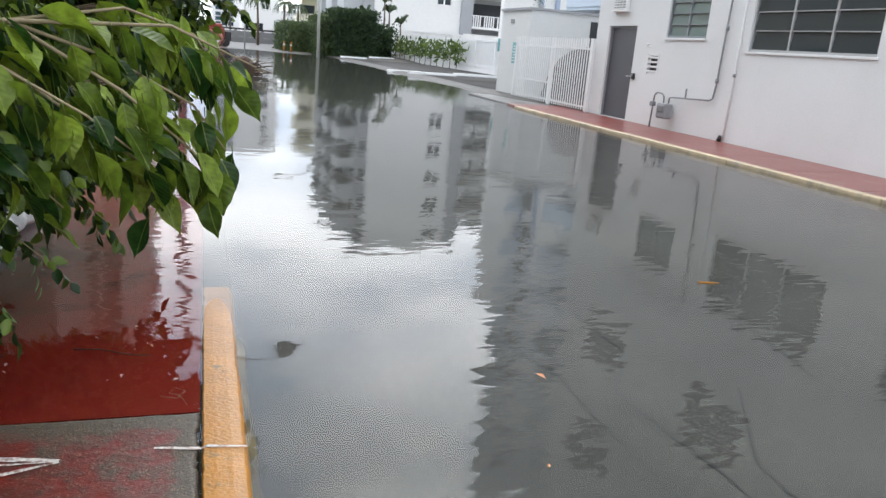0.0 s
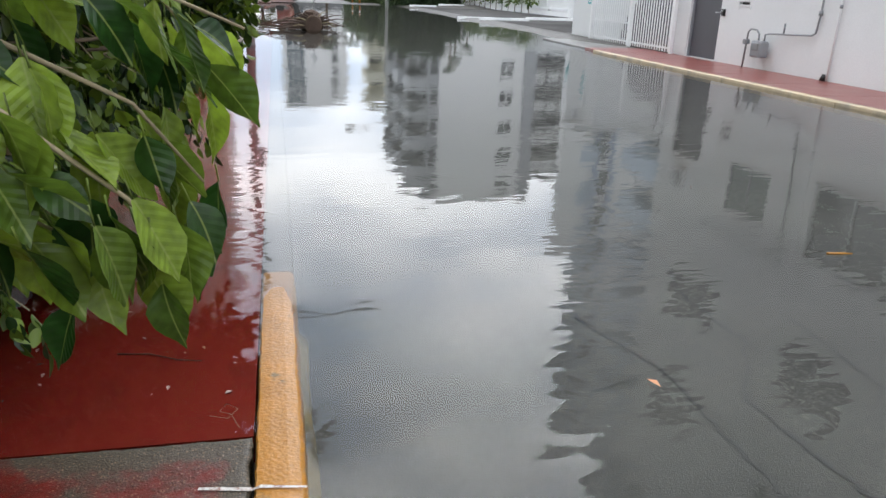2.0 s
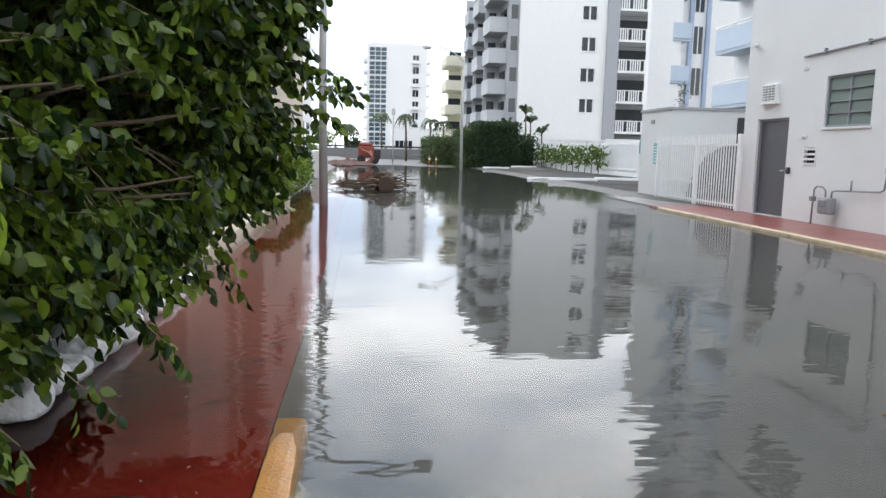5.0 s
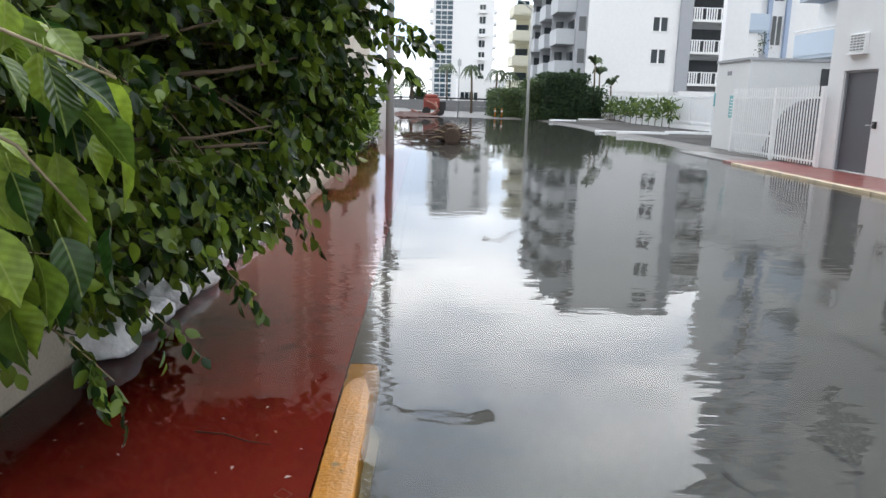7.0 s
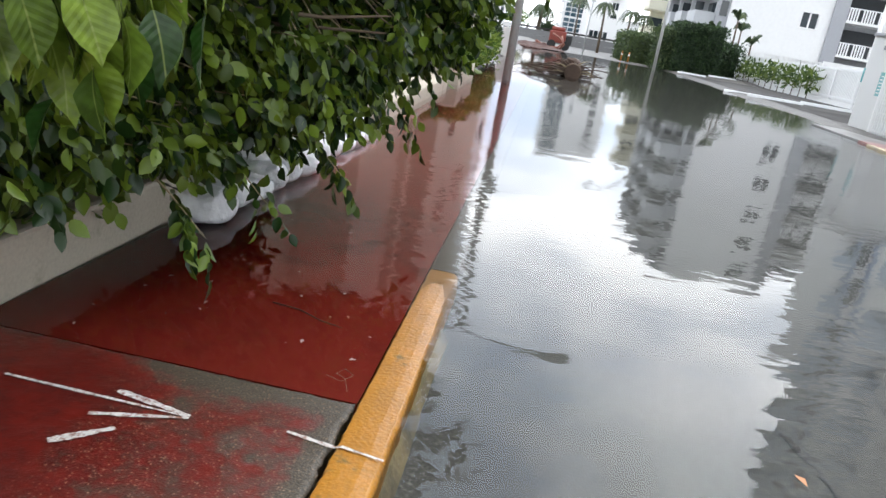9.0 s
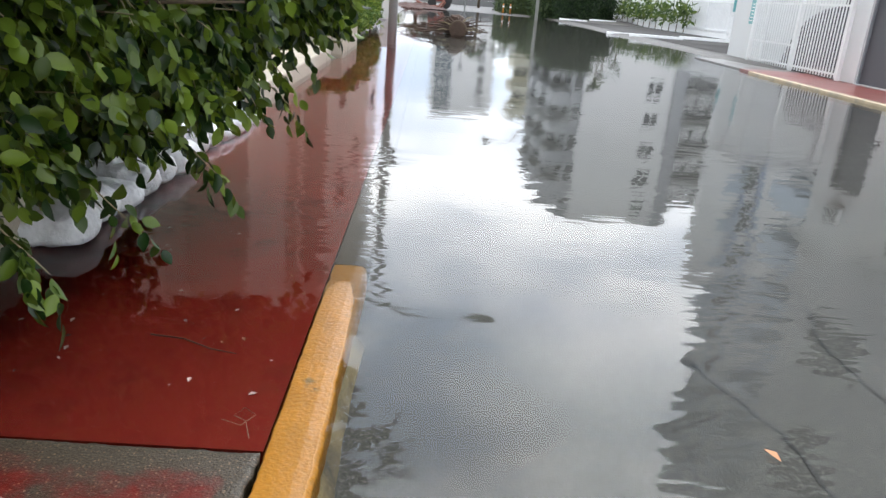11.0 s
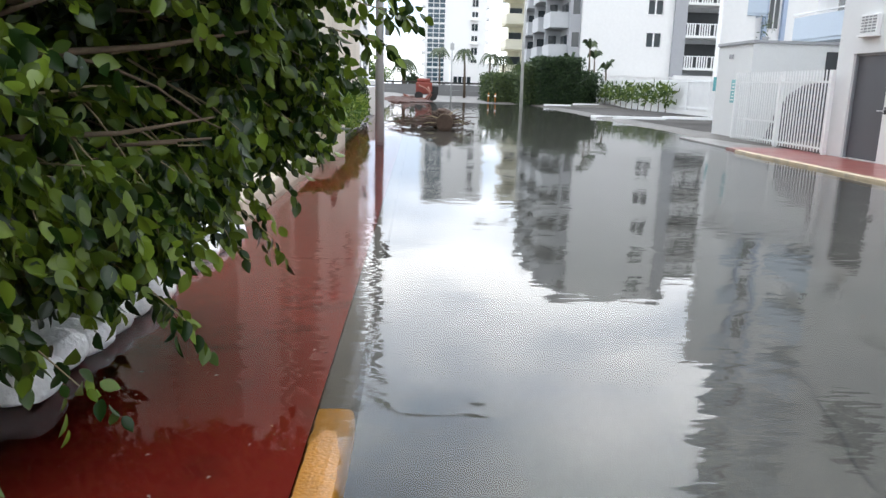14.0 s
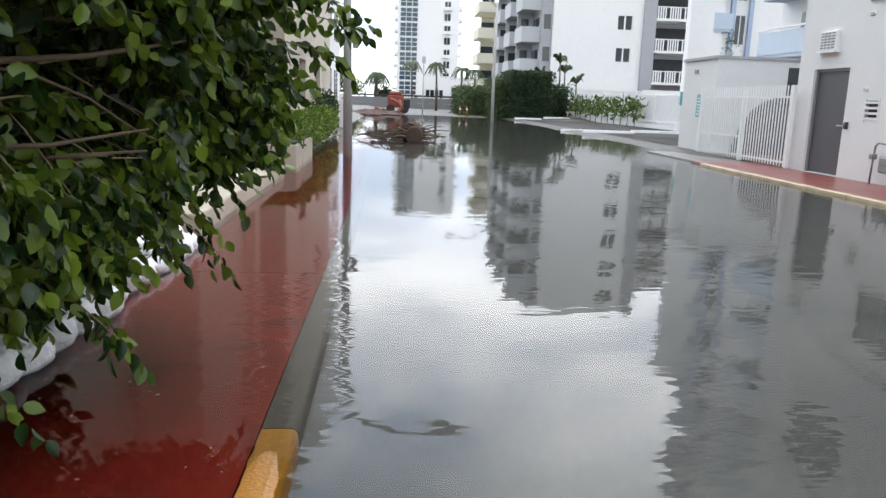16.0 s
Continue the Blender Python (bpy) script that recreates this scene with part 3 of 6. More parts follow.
def kerb_stone(y0, y1):
    """A kerb stone with a rounded, chipped nose that runs down into the gutter."""
    bm = bmesh.new()
    n = max(8, int((y1 - y0) / (0.025 if y0 < 5 else 0.25)))
    rows = []
    for k in range(n + 1):
        y = y0 + (y1 - y0) * k / n
        z = walk_height(y) + 0.016
        w = 0.006 * noise.noise((y * 3.5, 1.0, 0)) + 0.004 * noise.noise((y * 17, 3.0, 0))
        chip = 0.012 * max(0.0, noise.noise((y * 6, 8.0, 0)) - 0.25)
        c = 0.006 * noise.noise((y * 11, 5.0, 0)) + 0.004 * noise.noise((y * 40, 5.0, 0))
        prof = ((-0.247 + c, z - 0.25), (-0.245 + c, z - 0.006), (-0.24 + c, z), (-0.2, z + 0.0015), (-0.15, z + 0.0015), (-0.114 + w - chip, z - 0.001 - chip),
                (-0.1 + w - chip, z - 0.012 - chip), (-0.094 + w, z - 0.035), (-0.085 + w, z - 0.25))
        rows.append([bm.verts.new((x, y, h)) for x, h in prof])
    for a, b in zip(rows, rows[1:]):
        for i in range(len(a) - 1):
            bm.faces.new((a[i], a[i + 1], b[i + 1], b[i])).smooth = i > 4
    bm.faces.new(rows[0])
    bm.faces.new(rows[-1])
    return bm


def build_left_pavement():
    root = thing("pavement", "near pavement of worn concrete and dark red painted slabs under shallow water", "pavement", kind="structure")
    part("slab", strip(bmesh.new(), -1.62, -0.262, -6, 0.9, lambda y: walk_height(y) + 0.009, 0.25), CONCRETE, root, "wet bare concrete with worn red paint")
    part("slab", worn_slab(), CONCRETE, root, "pitted wet concrete with worn red paint and broken edges")
    y = 2.296
    for length in (4.4, 4.6, 4.6, 4.6, 4.6, 4.6, 4.6, 4.6, 4.6):
        part("slab", strip(bmesh.new(), -1.62, -0.255, y, y + length - 0.008, walk_height, 0.25), RED, root, "dark red painted concrete under water")
        y += length
    kerb = thing("kerb", "yellow painted concrete kerb running into flood water", "kerb", kind="structure")
    y = -6.0
    for length in (4.6, 5.17, 3.0, 3.0, 3.0, 3.0, 3.0, 3.0, 3.0, 3.0, 3.0, 3.0, 3.0):
        paint = YELLOW if y < 3.5 else KERB_BARE
        part("kerb_stone", kerb_stone(y, y + length - 0.006), paint, kerb, "" if paint is YELLOW else "bare dirty concrete")
        y += length
    gutter = bmesh.new()
    rows = []
    for k in range(100):
        v = -2 + 0.052 * k
        w = 0.02 * noise.noise((v * 1.7, 4.0, 0)) + 0.01 * noise.noise((v * 7, 4.0, 0))
        rows.append([gutter.verts.new(c) for c in ((-0.1, v, -0.045), (-0.085, v, -0.058), (-0.07 + w * 0.6, v, -0.078), (-0.055 + w * 0.6, v, -0.104))])
    for a, b in zip(rows, rows[1:]):
        for i in range(3):
            gutter.faces.new((a[i], a[i + 1], b[i + 1], b[i])).smooth = True
    part("gutter", gutter, GUTTER, kerb, "pale paint-stained gutter edge under water")


build_left_pavement()


def build_right_pavement():
    root = thing("pavement", "far pavement of faded red painted concrete along the white wall", "pavement", kind="structure")
    y = -8.0
    for k in range(18):
        part("slab", boxm(7.62, 9.24, y, y + 1.5 - 0.008, -0.25, 0.045, bevel=0.006), RED_WORN, root)
        y += 1.5
    part("slab", boxm(7.72, 9.24, y, 22.6, -0.25, 0.03, bevel=0.006), WET_GREY, root, "bare grey concrete")
    kerb = thing("kerb", "faded yellow painted kerb along the far pavement", "kerb", kind="structure")
    y = -8.0
    for k in range(9):
        part("kerb_stone", boxm(7.46, 7.614, y, y + 2.9 - 0.008, -0.25, 0.05, bevel=0.015), YELLOW_OLD, kerb)
        y += 2.9


build_right_pavement()


def paint_line(bm, a, b, width, seed):
    """A thin sprayed stroke that follows the pavement's height."""
    rng = random.Random(seed)
    a, b = Vector(a), Vector(b)
    side = Vector((-(b - a).y, (b - a).x)).normalized()
    rows = []
    for k in range(15):
        t = k / 14
        p = a.lerp(b, t)
        w = width / 2 * (0.55 + 0.45 * math.sin(math.pi * min(1, 0.15 + t))) * rng.uniform(0.75, 1.15)
        lift = walk_height(p.y) + (0.023 if p.x > -0.25 else 0.0125)
        rows.append([bm.verts.new((*(p + s * w * side), lift)) for s in (-1, 1)])
    for q, r in zip(rows, rows[1:]):
        bm.faces.new((q[0], q[1], r[1], r[0]))
    return bm


arrow = thing("painted_arrow", "white sprayed arrow on the worn red pavement", "marking")
for seed, (a, b, w) in enumerate((((-1.26, 2.0), (-0.68, 1.99), 0.014), ((-0.93, 2.045), (-0.68, 1.995), 0.028), ((-0.935, 1.9), (-0.68, 1.985), 0.02))):
    part("stroke", paint_line(bmesh.new(), a, b, w, seed), CHALK, arrow)
solid("painted_mark", paint_line(bmesh.new(), (-0.95, 1.74), (-0.83, 1.86), 0.035, 7), CHALK, "faint white sprayed smear on the pavement", "marking")
solid("painted_line", paint_line(bmesh.new(), (-0.4, 2.03), (-0.1, 1.975), 0.017, 9), CHALK, "thin white sprayed line across pavement and kerb", "marking")


def crack(points, width, seed):
    rng = random.Random(seed)
    bm = bmesh.new()
    rows = []
    for (xa, ya), (xb, yb) in zip(points, points[1:]):
        for k in range(12):
            t = k / 12
            x, y = xa + (xb - xa) * t + rng.uniform(-0.014, 0.014), ya + (yb - ya) * t
            w = width * rng.uniform(0.3, 1.0)
            z = ground_height(x, y) + 0.004
            rows.append((bm.verts.new((x - w, y, z)), bm.verts.new((x + w, y, z))))
    for q, r in zip(rows, rows[1:]):
        bm.faces.new((q[0], q[1], r[1], r[0]))
    return solid("asphalt_crack", bm, CRACK, "dark jagged crack in the flooded asphalt", "crack", "structure")


crack([(1.35, 0.6), (1.38, 1.5), (1.36, 2.0), (1.38, 2.65), (1.18, 3.3), (1.3, 4.4)], 0.011, 1)
crack([(1.85, 0.7), (1.66, 1.5), (1.62, 1.95), (1.58, 2.4), (1.9, 2.9), (1.88, 3.4), (2.2, 4.6)], 0.013, 2)
crack([(1.95, 0.9), (1.82, 1.45), (1.83, 1.75), (2.2, 2.3), (2.3, 3.2)], 0.01, 3)
crack([(2.9, 1.2), (2.75, 2.4), (3.0, 3.4), (2.8, 5.0)], 0.01, 4)
crack([(1.0, 2.55), (1.2, 2.62), (1.38, 2.65)], 0.011, 5)


# ---- white building beside the far pavement ----
WX = 9.24
OPEN_A = [(15.55, 16.83, 0.05, 2.2), (12.93, 14.32, 1.95, 2.94), (8.73, 11.62, 1.74, 3.12), (14.15, 16.07, 4.85, 6.0), (14.15, 16.1, 7.8, 8.9), (9.9, 11.65, 4.85, 6.0), (9.9, 11.65, 7.8, 8.9),
          (5.6, 7.4, 4.85, 6.0), (5.6, 7.4, 1.9, 3.0), (1.5, 3.6, 1.9, 3.0), (1.5, 3.6, 4.85, 6.0), (14.51, 14.88, 1.2, 1.56)]
white_building = thing("white_building", "three storey white stucco building with grey door and windows", "building", (WX, 5, 0))
part("wall", wall_cells(bmesh.new(), "x", WX, WX + 0.25, -9.0, 17.45, -0.2, 11.6, OPEN_A), WHITE_WALL, white_building)
part("wall", boxm(WX + 0.25, 20, 17.2, 17.45, -0.2, 11.6), WHITE_WALL, white_building)
part("wall", boxm(WX + 0.25, 20, -9.0, -8.75, -0.2, 11.6), WHITE_WALL, white_building)
# the gloom of the rooms is put into this wall's colour
part("back_wall", boxm(WX + 1.6, WX + 1.8, -8.75, 17.2, -0.2, 11.4), ROOM_SHADE, white_building, "interior wall coloured dark for room shade")
part("roof", boxm(WX + 0.25, 20, -8.75, 17.2, 11.3, 11.5), GREY_WALL, white_building)
part("parapet_cap", boxm(WX - 0.05, WX + 0.3, -9.05, 17.5, 11.603, 11.7), WHITE_WALL, white_building)


def metal_window(y0, y1, z0, z1, columns, rows, glass, frame_mat, label):
    win = thing("window_1", label, "window", (WX, (y0 + y1) / 2, z0), kind="structure")
    x0, x1, t = WX + 0.03, WX + 0.1, 0.042
    for a in ((y0, y1, z0, z0 + t), (y0, y1, z1 - t, z1), (y0, y0 + t, z0 + t, z1 - t), (y1 - t, y1, z0 + t, z1 - t)):
        part("window_frame", boxm(x0, x1, *a), frame_mat, win)
    ys = np.linspace(y0 + t, y1 - t, columns + 1)
    zs = np.linspace(z0 + t, z1 - t, rows + 1)
    for i in range(1, columns):
        part("mullion", boxm(x0 + 0.003, x1, ys[i] - 0.02, ys[i] + 0.02, z0 + t, z1 - t), frame_mat, win)
    for i in range(columns):
        for j in range(rows):
            bm = boxm(-0.004, 0.004, ys[i] + 0.004, ys[i + 1] - 0.004, -(zs[1] - zs[0]) / 2 - 0.01, (zs[1] - zs[0]) / 2 + 0.01)
            bmesh.ops.rotate(bm, verts=bm.verts, matrix=Matrix.Rotation(radians(7), 3, "Y"))
            bmesh.ops.translate(bm, verts=bm.verts, vec=(x0 + 0.04, 0, (zs[j] + zs[j + 1]) / 2))
            part("pane", bm, glass, win)
            if j:
                part("glazing_bar", boxm(x0 + 0.008, x0 + 0.03, ys[i] + 0.03, ys[i + 1] - 0.03, zs[j] - 0.008, zs[j] + 0.008), frame_mat, win)
    part("window_sill", boxm(WX - 0.03, WX + 0.03, y0 - 0.04, y1 + 0.04, z0 - 0.045, z0 - 0.003, bevel=0.006), WHITE_WALL, win)
    return win


metal_window(12.93, 14.32, 1.95, 2.94, 2, 4, GLASS_GREEN, FRAME_GREY, "closed grey-green jalousie window in white wall")
metal_window(8.73, 11.62, 1.74, 3.12, 3, 4, GLASS, ALU, "wide dark jalousie window with aluminium bars")
for y0, y1, z0, z1 in OPEN_A[3:11]:
    metal_window(y0, y1, z0, z1, 2, 4, GLASS, FRAME_GREY, "dark jalousie window in white wall")

door = thing("door_1", "closed grey steel door in a white wall", "door", (WX, 16.2, 0.05), kind="structure")
part("door_leaf", boxm(WX + 0.09, WX + 0.14, 15.6, 16.78, 0.06, 2.15, bevel=0.004), DOOR_GREY, door)
for a in ((15.55, 15.6, 0.05, 2.2), (16.78, 16.83, 0.05, 2.2), (15.6, 16.78, 2.15, 2.2)):
    part("door_frame", boxm(WX + 0.05, WX + 0.15, *a), FRAME_GREY, door)
part("door_handle", tubem([(WX + 0.09, 15.68, 1.06), (WX + 0.03, 15.68, 1.06), (WX + 0.025, 15.8, 1.06)], 0.012), ALU, door)
door_bell = thing("entry_keypad", "small black entry keypad beside the door", "keypad", (WX, 15.42, 1.1))
part("case", boxm(WX - 0.05, WX, 15.36, 15.46, 1.0, 1.14, bevel=0.01), BLACK, door_bell)
part("lens", tubem([(WX - 0.05, 15.41, 1.1), (WX - 0.06, 15.41, 1.1)], 0.02), METER, door_bell)

vent = thing("wall_vent", "white louvred wall vent with dark slots", "vent", (WX, 14.7, 1.2))
for k in range(4):
    part("slat", boxm(WX - 0.012, WX + 0.02, 14.5, 14.89, 1.2 + 0.1 * k, 1.245 + 0.1 * k, bevel=0.004), WHITE_WALL, vent)
for a in ((14.47, 14.505), (14.885, 14.92)):
    part("frame", boxm(WX - 0.014, WX + 0.02, *a, 1.15, 1.6), WHITE_WALL, vent)
part("backing", boxm(WX + 0.06, WX + 0.07, 14.5, 14.9, 1.2, 1.56), BLACK, vent)
for yy, zz in ((14.95, 1.78), (15.05, 3.17)):
    plate = thing("wall_plate", "small slotted white plate on the wall", "vent", (WX, yy, zz))
    part("plate", boxm(WX - 0.02, WX, yy - 0.09, yy + 0.09, zz - 0.035, zz + 0.035, bevel=0.006), WHITE_METAL, plate)
    for k in (-1, 1):
        part("slot", boxm(WX - 0.023, WX - 0.019, yy - 0.07, yy + 0.07, zz + 0.014 * k - 0.005, zz + 0.014 * k + 0.005), METER, plate)

ac = thing("window_air_conditioner", "white window air conditioner projecting from the wall", "air conditioner", (WX, 16.3, 2.55))
part("case", boxm(WX - 0.09, WX, 16.02, 16.6, 2.56, 2.95, bevel=0.012), WHITE_METAL, ac)
for k in range(6):
    part("grille_slat", boxm(WX - 0.1, WX - 0.09, 16.06, 16.56, 2.595 + 0.058 * k, 2.625 + 0.058 * k), METER, ac, "grey grille slat")
for k in range(3):
    part("grille_bar", boxm(WX - 0.106, WX - 0.1, 16.17 + 0.13 * k, 16.19 + 0.13 * k, 2.585, 2.92), WHITE_METAL, ac)
part("ledge", boxm(WX - 0.12, WX, 15.98, 16.64, 2.515, 2.555), WHITE_METAL, ac)
camera_box = thing("security_camera", "small white security camera on the wall", "camera", (WX, 17.1, 3.9))
part("bracket", boxm(WX - 0.06, WX, 17.04, 17.12, 3.85, 3.95, bevel=0.01), WHITE_METAL, camera_box)
part("body", tubem([(WX - 0.05, 17.06, 3.89), (WX - 0.19, 16.9, 3.85)], 0.045, 12), WHITE_METAL, camera_box)
ledge = thing("conduit", "grey conduit running along the white wall", "pipe", (WX, 13, 3.43))
part("pipe", tubem([(WX - 0.03, 15.12, 3.41), (WX - 0.03, 13.2, 3.44), (WX - 0.035, 12.24, 3.46)], 0.022), PIPE, ledge)
for yy in (14.4, 13.1):
    part("clamp", boxm(WX - 0.06, WX, yy - 0.02, yy + 0.02, 3.39, 3.49), PIPE, ledge)

gas = thing("gas_meter", "grey gas meter with riser pipes on the wall", "gas meter", (WX, 13.9, 0.3))
part("meter_body", boxm(WX - 0.27, WX - 0.07, 13.56, 13.9, 0.28, 0.6, bevel=0.04), METER, gas)
part("dial_cover", boxm(WX - 0.29, WX - 0.26, 13.62, 13.84, 0.42, 0.56, bevel=0.015), PIPE, gas)
part("pipe", tubem([(WX - 0.15, 14.24, 0.04), (WX - 0.15, 14.22, 0.5), (WX - 0.15, 14.2, 0.74), (WX - 0.15, 14.12, 0.8), (WX - 0.15, 13.92, 0.79), (WX - 0.15, 13.83, 0.72), (WX - 0.15, 13.82, 0.58)], 0.018), PIPE, gas)
part("pipe", tubem([(WX - 0.15, 13.64, 0.58), (WX - 0.15, 13.63, 0.72), (WX - 0.12, 13.55, 0.74), (WX - 0.06, 12.42, 0.78), (WX - 0.05, 12.33, 0.82), (WX - 0.04, 12.3, 1.1), (WX - 0.04, 12.22, 3.3), (WX - 0.038, 12.22, 3.48)], 0.018), PIPE, gas)
part("valve", boxm(WX - 0.2, WX - 0.1, 14.17, 14.29, 0.5, 0.6, bevel=0.02), PIPE, gas)
part("stub", tubem([(WX - 0.1, 13.15, 0.76), (WX - 0.1, 13.15, 0.95)], 0.018), PIPE, gas)
part("coupling", tubem([(WX - 0.05, 12.29, 1.12), (WX - 0.05, 12.29, 1.2)], 0.036), PIPE, gas)
part("coupling", tubem([(WX - 0.04, 12.25, 2.1), (WX - 0.04, 12.25, 2.18)], 0.034), PIPE, gas)
drain = thing("drain_pipe", "thin white drain pipe with a dark foot", "pipe", (WX, 11.85, 0.1))
part("pipe", tubem([(WX - 0.025, 11.86, 0.05), (WX - 0.025, 11.84, 1.3), (WX - 0.025, 11.8, 9.0)], 0.018), WHITE_METAL, drain)
part("foot", tubem([(WX - 0.06, 11.93, 0.05), (WX - 0.05, 11.92, 0.16)], [0.05, 0.03]), BLACK, drain)
part("joint", tubem([(WX - 0.025, 11.84, 1.26), (WX - 0.025, 11.84, 1.32)], 0.028), PIPE, drain)

# ---- gate and low block ----
gate = thing("metal_gate", "white painted metal bar gate between pillar and block", "gate", (9.1, 20, 0))
GX = 9.12
for yy in (17.32, 19.65, 22.3):
    part("post", boxm(GX - 0.04, GX + 0.04, yy - 0.04, yy + 0.04, 0.04, 1.88), WHITE_METAL, gate)
for zz in (0.17, 1.62):
    part("rail", boxm(GX - 0.02, GX + 0.02, 17.36, 22.26, zz - 0.022, zz + 0.022), WHITE_METAL, gate)
part("rail", boxm(GX - 0.02, GX + 0.02, 19.69, 22.26, 0.62, 0.665), WHITE_METAL, gate)
bar_mesh = None
for k in range(36):
    yy = 17.4 + k * 0.137
    if abs(yy - 19.65) < 0.06:
        continue
    if bar_mesh is None:
        bar_mesh = mesh_of("bar", boxm(-0.011, 0.011, -0.014, 0.014, 0.08, 1.88), WHITE_METAL)
    bar = new("bar", bar_mesh)
    bar.parent = gate
    bar.matrix_parent_inverse = gate.matrix_world.inverted()
    bar.location = (GX - 0.03, yy, 0)
block = thing("entrance_block", "low white walled entrance block with a grey cap", "building", (9.4, 22, 0))
part("wall", boxm(9.3, 9.5, 21.9, 24.3, 0.0, 2.68), WHITE_WALL, block)
part("wall", boxm(9.5, 14, 21.9, 22.1, 0.0, 2.68), WHITE_WALL, block)
part("wall", boxm(9.5, 14, 24.1, 24.3, 0.0, 2.68), WHITE_WALL, block)
part("cap", boxm(9.25, 14, 21.85, 24.35, 2.683, 2.76), GREY_WALL, block, "grey coping")
part("vent", boxm(9.27, 9.3, 23.2, 23.45, 2.3, 2.42), FRAME_GREY, block, "small dark vent")
# no opening is cut: a flat dark panel paints the doorway's shade
part("doorway", boxm(11.35, 11.8, 21.88, 21.9, 0.1, 2.5), ROOM_SHADE, block, "dark panel painted as doorway shade")
notice = thing("sign", "teal notice board fixed to the white wall", "sign", (9.3, 22.9, 1.4))
part("board", boxm(9.255, 9.29, 22.75, 23.05, 1.05, 1.7, bevel=0.004), TEAL, notice)
for k in range(6):
    part("text_bar", boxm(9.25, 9.254, 22.8, 23.0 - 0.03 * (k % 3), 1.12 + 0.09 * k, 1.15 + 0.09 * k), WHITE_METAL, notice, "unreadable pale text line")
stair = thing("stair_flank", "dark grey sloping stair flank behind the gate", "stairs", (10.4, 19.5, 0))
bm = bmesh.new()
profile = ((9.75, 21.5, 0.05), (11.3, 21.5, 0.05), (11.3, 21.5, 1.75), (10.7, 21.5, 1.58), (10.3, 21.5, 1.3), (9.95, 21.5, 0.7))
front = [bm.verts.new(p) for p in profile]
back = [bm.verts.new((p[0], p[1] + 0.2, p[2])) for p in profile]
bm.faces.new(front)
bm.faces.new(back)
for k in range(len(front)):
    bm.faces.new((front[k], front[(k + 1) % 6], back[(k + 1) % 6], back[k]))
part("flank", bm, DOOR_GREY, stair)
pot = thing("potted_plant", "small thin leafed plant in a pot on the block roof", "plant", (9.9, 22.6, 2.77))
part("pot", tubem([(9.9, 22.6, 2.765), (9.9, 22.6, 2.9)], [0.07, 0.1], 12), GREY_WALL, pot)
prng = np.random.default_rng(91)
leaf_cards("foliage", prng.normal(size=(90, 3)) * (0.09, 0.09, 0.16) + (9.9, 22.6, 3.15), prng.normal(size=(90, 3)), prng.uniform(0.06, 0.12, 90), LEAF_PALM, 0.3, pot, seed=92)
sheet("court_paving", 9.26, 20, 17.46, 40, 0.05, PAVING, "damp grey concrete yard behind the gate", "paving")


# ---- pale blue building ----
blue = thing("blue_building", "white apartment building with pale blue balconies and trim", "building", (19, 40, 0))
part("wall", boxm(19.9, 20.2, 17.5, 39.4, 0.0, 32.0), WHITE_FAR, blue)
part("wall", boxm(17.35, 18.75, 45.0, 45.6, 0.0, 15.2), WHITE_FAR, blue)
part("wall", boxm(21.0, 30.0, 50.4, 50.7, 0.0, 34.0), WHITE_FAR, blue)
part("wall", boxm(20.0, 21.0, 49.0, 50.7, 0.0, 15.2), WHITE_FAR, blue)
for xx in (22.15, 23.35):
    part("column", boxm(xx - 0.13, xx + 0.13, 50.15, 50.4, 0, 34.0), BLUE_TRIM, blue, "slate blue column")
for k in range(10):
    z = 3.8 + 2.8 * k
    bal = part("balcony", boxm(18.7, 19.9, 34.4, 39.1, z, z + 0.16), BLUE_WALL, blue, "pale blue balcony")
    part("panel", boxm(18.66, 18.72, 34.4, 39.1, z + 0.162, z + 1.22), BLUE_WALL, bal)
    part("panel", boxm(18.722, 19.9, 39.04, 39.1, z + 0.162, z + 1.22), BLUE_WALL, bal)
    part("handrail", boxm(18.6, 18.72, 34.4, 39.15, z + 1.34, z + 1.4), WHITE_METAL, bal)
    z2 = 6.05 + 2.75 * k
    bal = part("balcony", boxm(20.4, 21.6, 48.9, 50.4, z2, z2 + 0.15), BLUE_WALL, blue, "pale blue balcony")
    part("panel", boxm(20.4, 21.6, 48.84, 48.9, z2 + 0.15, z2 + 1.15), BLUE_WALL, bal)
    part("panel", boxm(20.34, 20.4, 48.84, 50.4, z2 + 0.15, z2 + 1.15), BLUE_WALL, bal)
    win = part("window", boxm(22.45, 23.05, 50.36, 50.39, z2 - 0.6, z2 + 1.2), GLASS, blue, "tall dark window")
    part("window_frame", boxm(22.7, 22.76, 50.34, 50.358, z2 - 0.6, z2 + 1.2), WHITE_METAL, win)
    part("balcony_door", boxm(19.86, 19.9, 35.0, 37.4, z + 0.17, z + 2.2), GLASS, blue, "dark balcony door")


# ---- large apartment building ----
apartment = thing("apartment_building", "white apartment block with grey bands and projecting balconies", "building", (19, 72, 0))
FY = 72.3
HOLES_B = [(21.05, 22.48, 5.9 - 0.62 + 2.9 * k, 5.9 + 0.62 + 2.9 * k) for k in range(5)]
part("wall", wall_cells(bmesh.new(), "y", FY, FY + 0.3, 15.0, 23.45, 0.0, 19.1, HOLES_B), WHITE_FAR, apartment)
part("wall", boxm(23.45, 24.6, FY - 0.35, FY + 0.3, 0.0, 19.1), GREY_WALL, apartment, "grey painted pier")
part("wall", boxm(13.95, 15.0, FY + 0.3, FY + 0.6, 0.0, 19.1), GREY_WALL, apartment, "grey painted pier")
